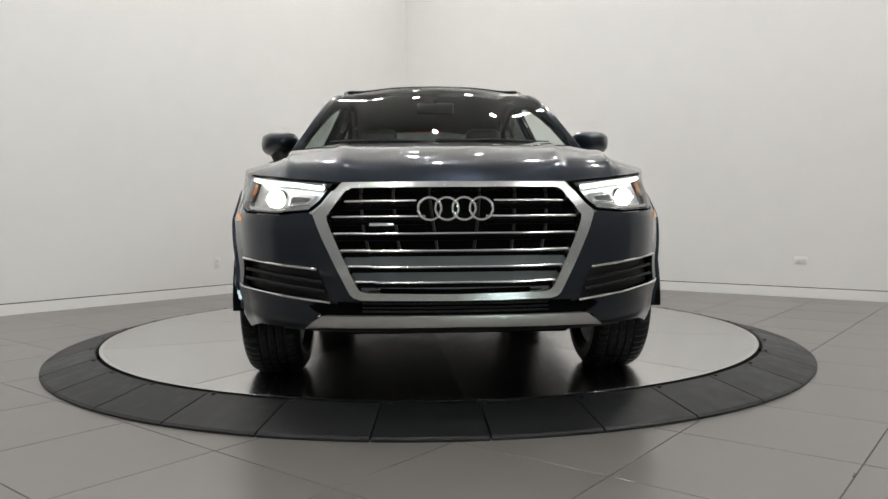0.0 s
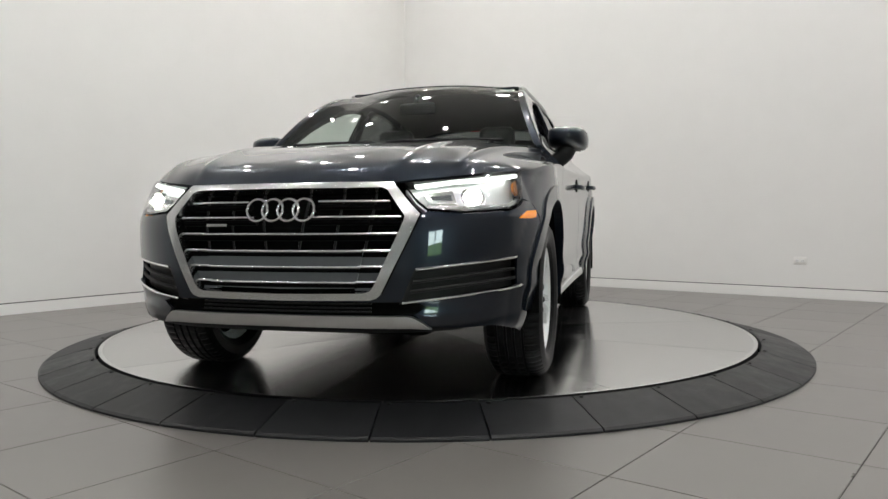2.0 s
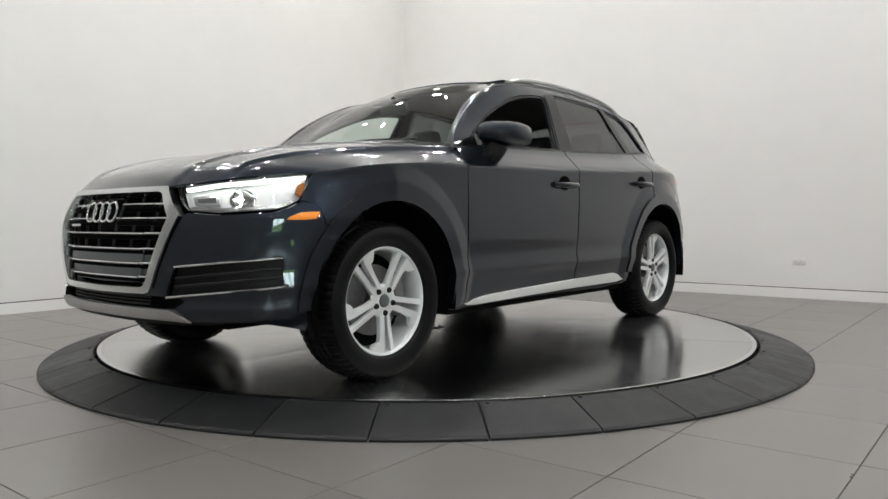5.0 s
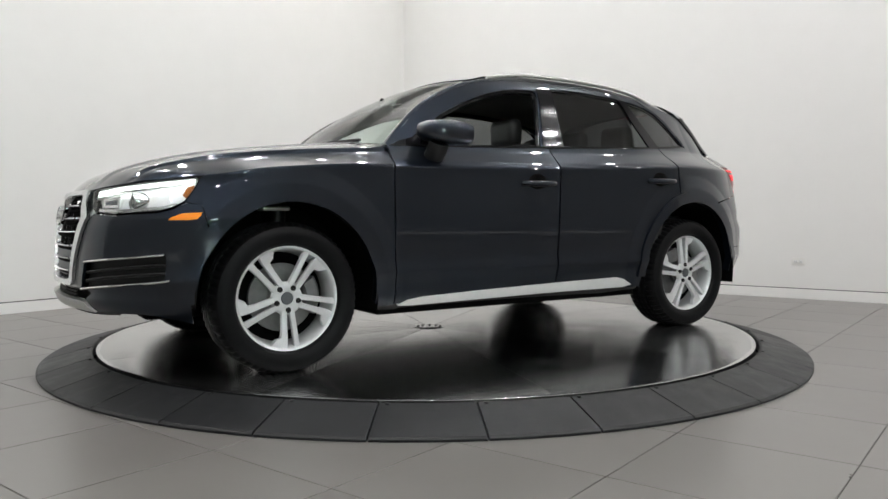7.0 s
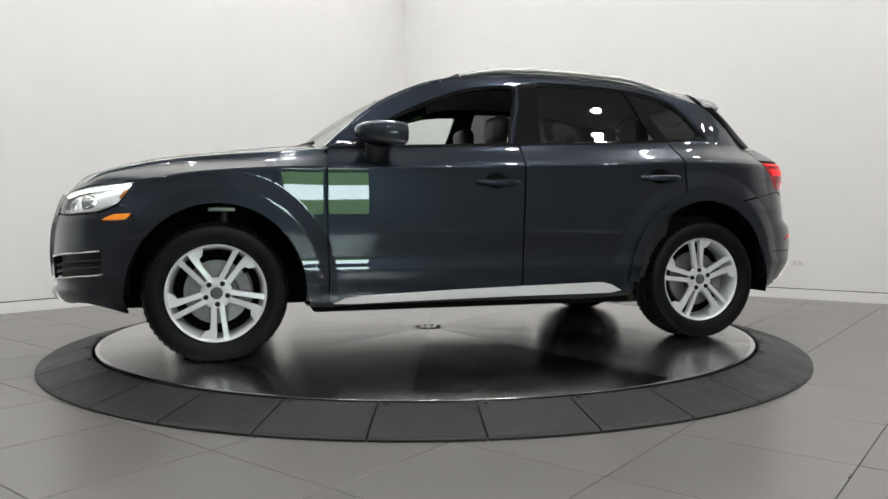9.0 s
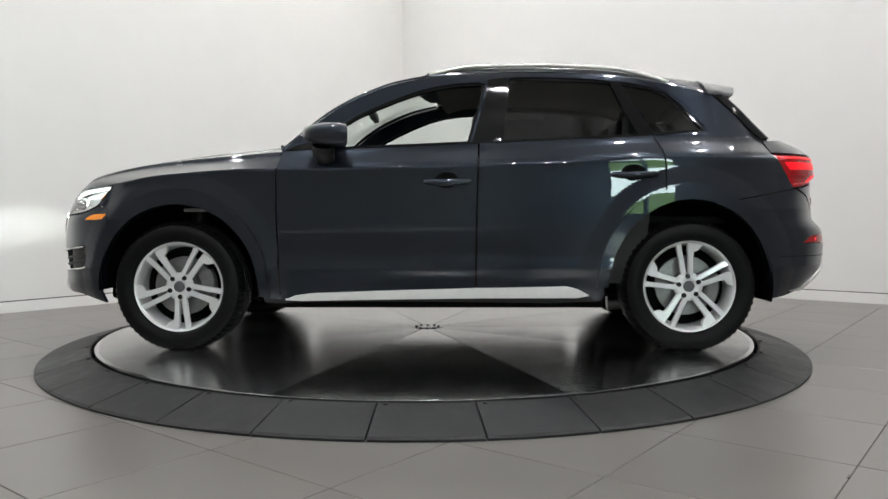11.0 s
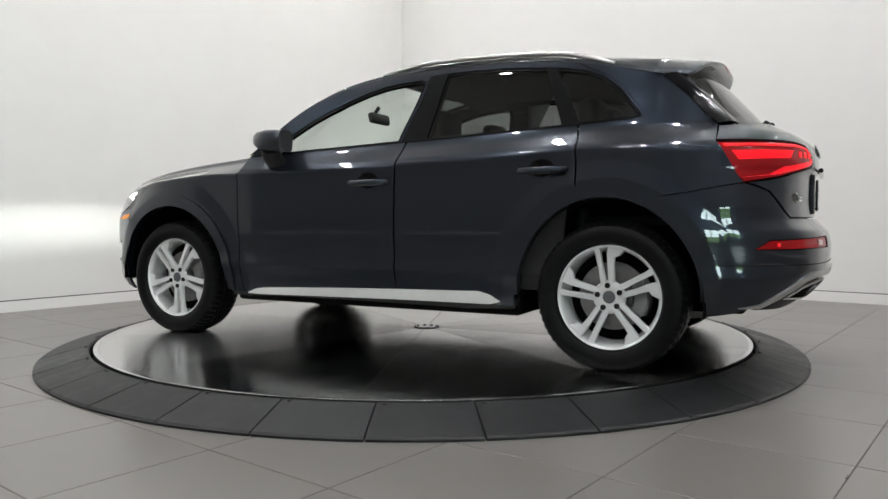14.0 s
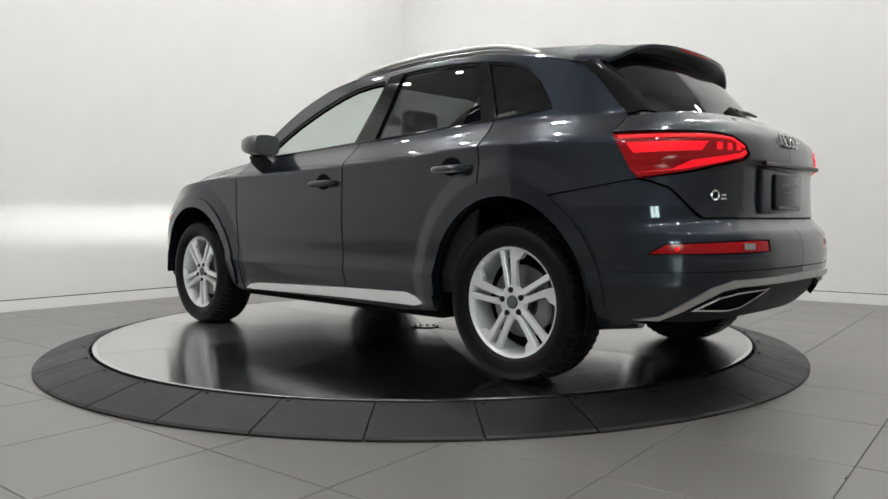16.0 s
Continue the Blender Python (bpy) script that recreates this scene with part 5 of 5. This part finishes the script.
# spokes stand at a different angle in each wheel
WZ = 0.357
wheel.matrix_basis = Matrix.Translation((1.405, 0.903, WZ))
for x, y, turn_z in ((-1.41, 0.897, 0), (1.405, -0.903, math.pi), (-1.41, -0.897, math.pi)):
    copy_thing(wheel, Matrix.Translation((x, y, WZ)) @ Matrix.Rotation(turn_z, 4, "Z"))
SPIN = {0: -32.0, 1: 7.0, 2: 15.0, 3: 40.0}
for k, w in enumerate([o for o in car.children if o.name.startswith("wheel") and "liner" not in o.name]):
    for o in w.children:
        if o.name.split(".")[0] in ("twin_spoke", "lug_nut"):
            o.matrix_basis = Matrix.Rotation(radians(SPIN[k]), 4, "Y")

# ---------------------------------------------------------------- door mirrors
for side in (1, -1):
    bm = bmesh.new()
    rows = []
    for t, w, h, dx in ((0.0, 0.25, 0.25, 0.0), (0.06, 0.55, 0.52, 0.0), (0.22, 0.84, 0.80, 0.0), (0.5, 0.98, 0.96, 0.0), (0.8, 1.0, 1.0, 0.0), (1.0, 0.97, 0.97, 0.0)):
        ring = []
        for a in np.linspace(0, 2 * math.pi, 17)[:-1]:
            c, s = math.cos(a), math.sin(a)
            k = 2 / 3.3
            yy = 0.114 * w * math.copysign(abs(c) ** k, c)
            zz = 0.066 * h * math.copysign(abs(s) ** k, s)
            ring.append((0.695 - (0.225 + 0.35 * yy) * t - 0.30 * max(yy, 0) * (1 - t), (0.940 + yy) * side, 1.182 + zz + 0.10 * (-yy) * 0.4 + 0.012 * (1 - t)))
        rows.append(ring)
    vs = [[bm.verts.new(p) for p in r] for r in rows]
    for a, b in zip(vs, vs[1:]):
        for i in range(16):
            j = (i + 1) % 16
            bm.faces.new((a[i], a[j], b[j], b[i]))
    bm.faces.new(vs[0])
    last = bm.faces.new(vs[-1])
    r = bmesh.ops.inset_region(bm, faces=[last], thickness=0.009, depth=-0.012)
    bmesh.ops.recalc_face_normals(bm, faces=bm.faces)
    mir = part("door_mirror", bm, PAINT, car, "body-coloured door mirror shell", angle=60)
    bm = bmesh.new()
    f = [bm.verts.new((p[0] + 0.006, p[1] * 1.0, p[2])) for p in [(0.473 - 0.35 * yy, (0.940 + yy) * side, 1.180 + zz) for yy, zz in [(0.070 * math.copysign(abs(math.cos(a)) ** 0.7, math.cos(a)) - 0.010, 0.044 * math.copysign(abs(math.sin(a)) ** 0.7, math.sin(a))) for a in np.linspace(0, 2 * math.pi, 25)[:-1]]]]
    bm.faces.new(f)
    bm.normal_update()
    bmesh.ops.solidify(bm, geom=list(bm.faces), thickness=0.002)
    part("mirror_glass", bm, MIRRORM, mir, "mirror glass", False)
    bm = bmesh.new()
    tube(bm, spline([(0.575, 0.815 * side, 1.060), (0.58, 0.870 * side, 1.058), (0.585, 0.915 * side, 1.085), (0.58, 0.940 * side, 1.13)], 4), [0.050] * 5 + [0.056] * 4 + [0.060] * 4, 12, flat=0.85)
    part("mirror_arm", bm, PLASTIC, mir, "black mirror arm")

# ---------------------------------------------------------------- interior
bm = bmesh.new()
rows = [[(0.84, y, 1.10), (0.72, y, 1.125), (0.58, y, 1.10), (0.50, y, 1.02), (0.52, y, 0.86), (0.70, y, 0.70)] for y in (-0.74, -0.4, -0.1, 0.1, 0.38, 0.74)]
net(bm, rows, 4, 3, 0.01)
bmesh.ops.recalc_face_normals(bm, faces=bm.faces)
dash = part("dashboard", bm, INTER, car, "black dashboard")
bm = bmesh.new()
box(bm, (0.505, -0.13, 1.06), (0.525, 0.13, 1.20), 0.006)
part("centre_screen", bm, GLOSSB, dash, "black centre display")
bm = bmesh.new()
mw = Matrix.Translation((0.36, 0.37, 1.0)) @ Matrix.Rotation(radians(-65), 4, "Y")
tube(bm, [mw @ Vector((0.18 * math.cos(a), 0.18 * math.sin(a), 0)) for a in np.linspace(0, 2 * math.pi, 33)[:-1]], 0.016, 8, closed=True)
for a in (90, 210, 330):
    tube(bm, [mw @ Vector((0.03 * math.cos(radians(a)), 0.03 * math.sin(radians(a)), 0)), mw @ Vector((0.175 * math.cos(radians(a)), 0.175 * math.sin(radians(a)), 0))], 0.014, 6)
tube(bm, [mw @ Vector((0, 0, 0.03)), mw @ Vector((0, 0, -0.15))], 0.055, 10)
part("steering_wheel", bm, INTER, car, "black steering wheel")


def seat(x, y, w, name, back=1.0):
    bm = bmesh.new()
    rows = [[(x + 0.30, yy, 0.42), (x + 0.30, yy, 0.60 + e), (x + 0.05, yy, 0.585 + e), (x - 0.20, yy, 0.60 + e), (x - 0.27, yy, 0.44)] for yy, e in ((y - w, -0.02), (y - w * 0.7, 0.02), (y, -0.005), (y + w * 0.7, 0.02), (y + w, -0.02))]
    net(bm, rows, 4, 3, 0.02)
    rows = [[(x - 0.12 - e, yy, 0.56), (x - 0.20 - e, yy, 0.80), (x - 0.29 - e, yy, 1.06), (x - 0.34 - e, yy, 1.16), (x - 0.40, yy, 1.12), (x - 0.36, yy, 0.62)] for yy, e in ((y - w * 0.95, 0.03), (y - w * 0.65, -0.03), (y, 0.0), (y + w * 0.65, -0.03), (y + w * 0.95, 0.03))]
    net(bm, rows, 4, 3, 0.02)
    bmesh.ops.recalc_face_normals(bm, faces=bm.faces)
    s = part(name, bm, LEATHER, car, "black leather seat")
    bm = bmesh.new()
    box(bm, (x - 0.44, y - 0.125, 1.19), (x - 0.33, y + 0.125, 1.37), 0.045, None, 3)
    tube(bm, [(x - 0.38, y - 0.06, 1.10), (x - 0.38, y - 0.06, 1.22)], 0.007, 6)
    tube(bm, [(x - 0.38, y + 0.06, 1.10), (x - 0.38, y + 0.06, 1.22)], 0.007, 6)
    part("headrest", bm, LEATHER, s, "black headrest")


for y in (0.37, -0.37):
    seat(0.10, y, 0.25, "front_seat")
for y in (0.44, 0.0, -0.44):
    seat(-0.82, y, 0.225, "rear_seat")
bm = bmesh.new()
box(bm, (-0.35, -0.12, 0.33), (0.55, 0.12, 0.68), 0.03)
part("centre_console", bm, INTER, car, "black centre console")
bm = bmesh.new()
box(bm, (-1.9, -0.62, 0.70), (-1.16, 0.62, 0.74), 0.01)
part("trunk_floor", bm, INTER, car, "black trunk floor")
rows = [sym([(x, 0, zc - 0.045), (x, 0.30, zc - 0.05), (x, 0.50, zc - 0.075), (x, roof_edge(max(x, -1.5))[1] - 0.05, roof_edge(max(x, -1.5))[2] - 0.035)]) for x, zc in zip(XR[1:], ZC[1:])]
rows = [sym([(0.0, 0, 1.565), (-0.01, 0.30, 1.56), (-0.03, 0.48, 1.53), (-0.06, 0.58, 1.51)])] + rows
bm = bmesh.new()
net(bm, rows, 6, 4, 0.004)
bmesh.ops.recalc_face_normals(bm, faces=bm.faces)
part("headliner", bm, HEADLINE, car, "light grey headliner")
bm = bmesh.new()
box(bm, (-0.02, -0.115, -0.035), (0.02, 0.115, 0.035), 0.015, Matrix.Translation((0.42, 0.0, 1.415)) @ Matrix.Rotation(radians(12), 4, "Y"), 3)
tube(bm, [(0.43, 0, 1.42), (0.45, 0, 1.46), (0.42, 0, 1.495)], 0.014, 8)
part("rear_view_mirror", bm, INTER, car, "black inside mirror")
for side in (1, -1):
    panel("door_lining", S([(0.82, 1.085), (0.82, 0.36), (-1.15, 0.36), (-1.2, 0.80), (-1.30, 1.17), (-1.0, 1.155), (-0.3, 1.13), (0.4, 1.11)]), INTER, lift=-0.075, thick=0.02, gap=0, res=0.05, side=side, label="black inner door lining")
    panel("quarter_lining", S([(-1.28, 1.17), (-1.28, 0.87), (-1.9, 0.90), (-1.88, 1.13), (-1.55, 1.38), (-1.50, 1.23)]), INTER, lift=-0.05, thick=0.02, gap=0, res=0.05, side=side, label="black inner side lining")
    panel("pillar_lining", S([(-0.25, 1.15), (-0.37, 1.15), (-0.40, 1.51), (-0.31, 1.505)]), INTER, lift=-0.035, thick=0.01, gap=0, res=0.05, side=side, label="grey inner pillar trim")


def motions():
    """The disc and the car on it turn together, at an almost even pace."""
    turn = [(0.0, -88.2), (2.0, -105.75), (4.0, -123.2), (5.2, -133.6), (7.0, -149.05), (9.0, -166.2), (10.3, -177.2), (12.0, -191.35), (14.0, -208.4), (16.0, -225.45)]
    ox, oy = -0.070, 0.026
    rows, drows = [], []
    for t, a in turn:
        c, s = math.cos(radians(a)), math.sin(radians(a))
        rows.append((t, pose(c * ox - s * oy, s * ox + c * oy, DISC_Z, 0, 0, a)))
        drows.append((t, pose(0, 0, 0, 0, 0, a)))
    walk(car, rows)
    walk(disc, drows)


motions()
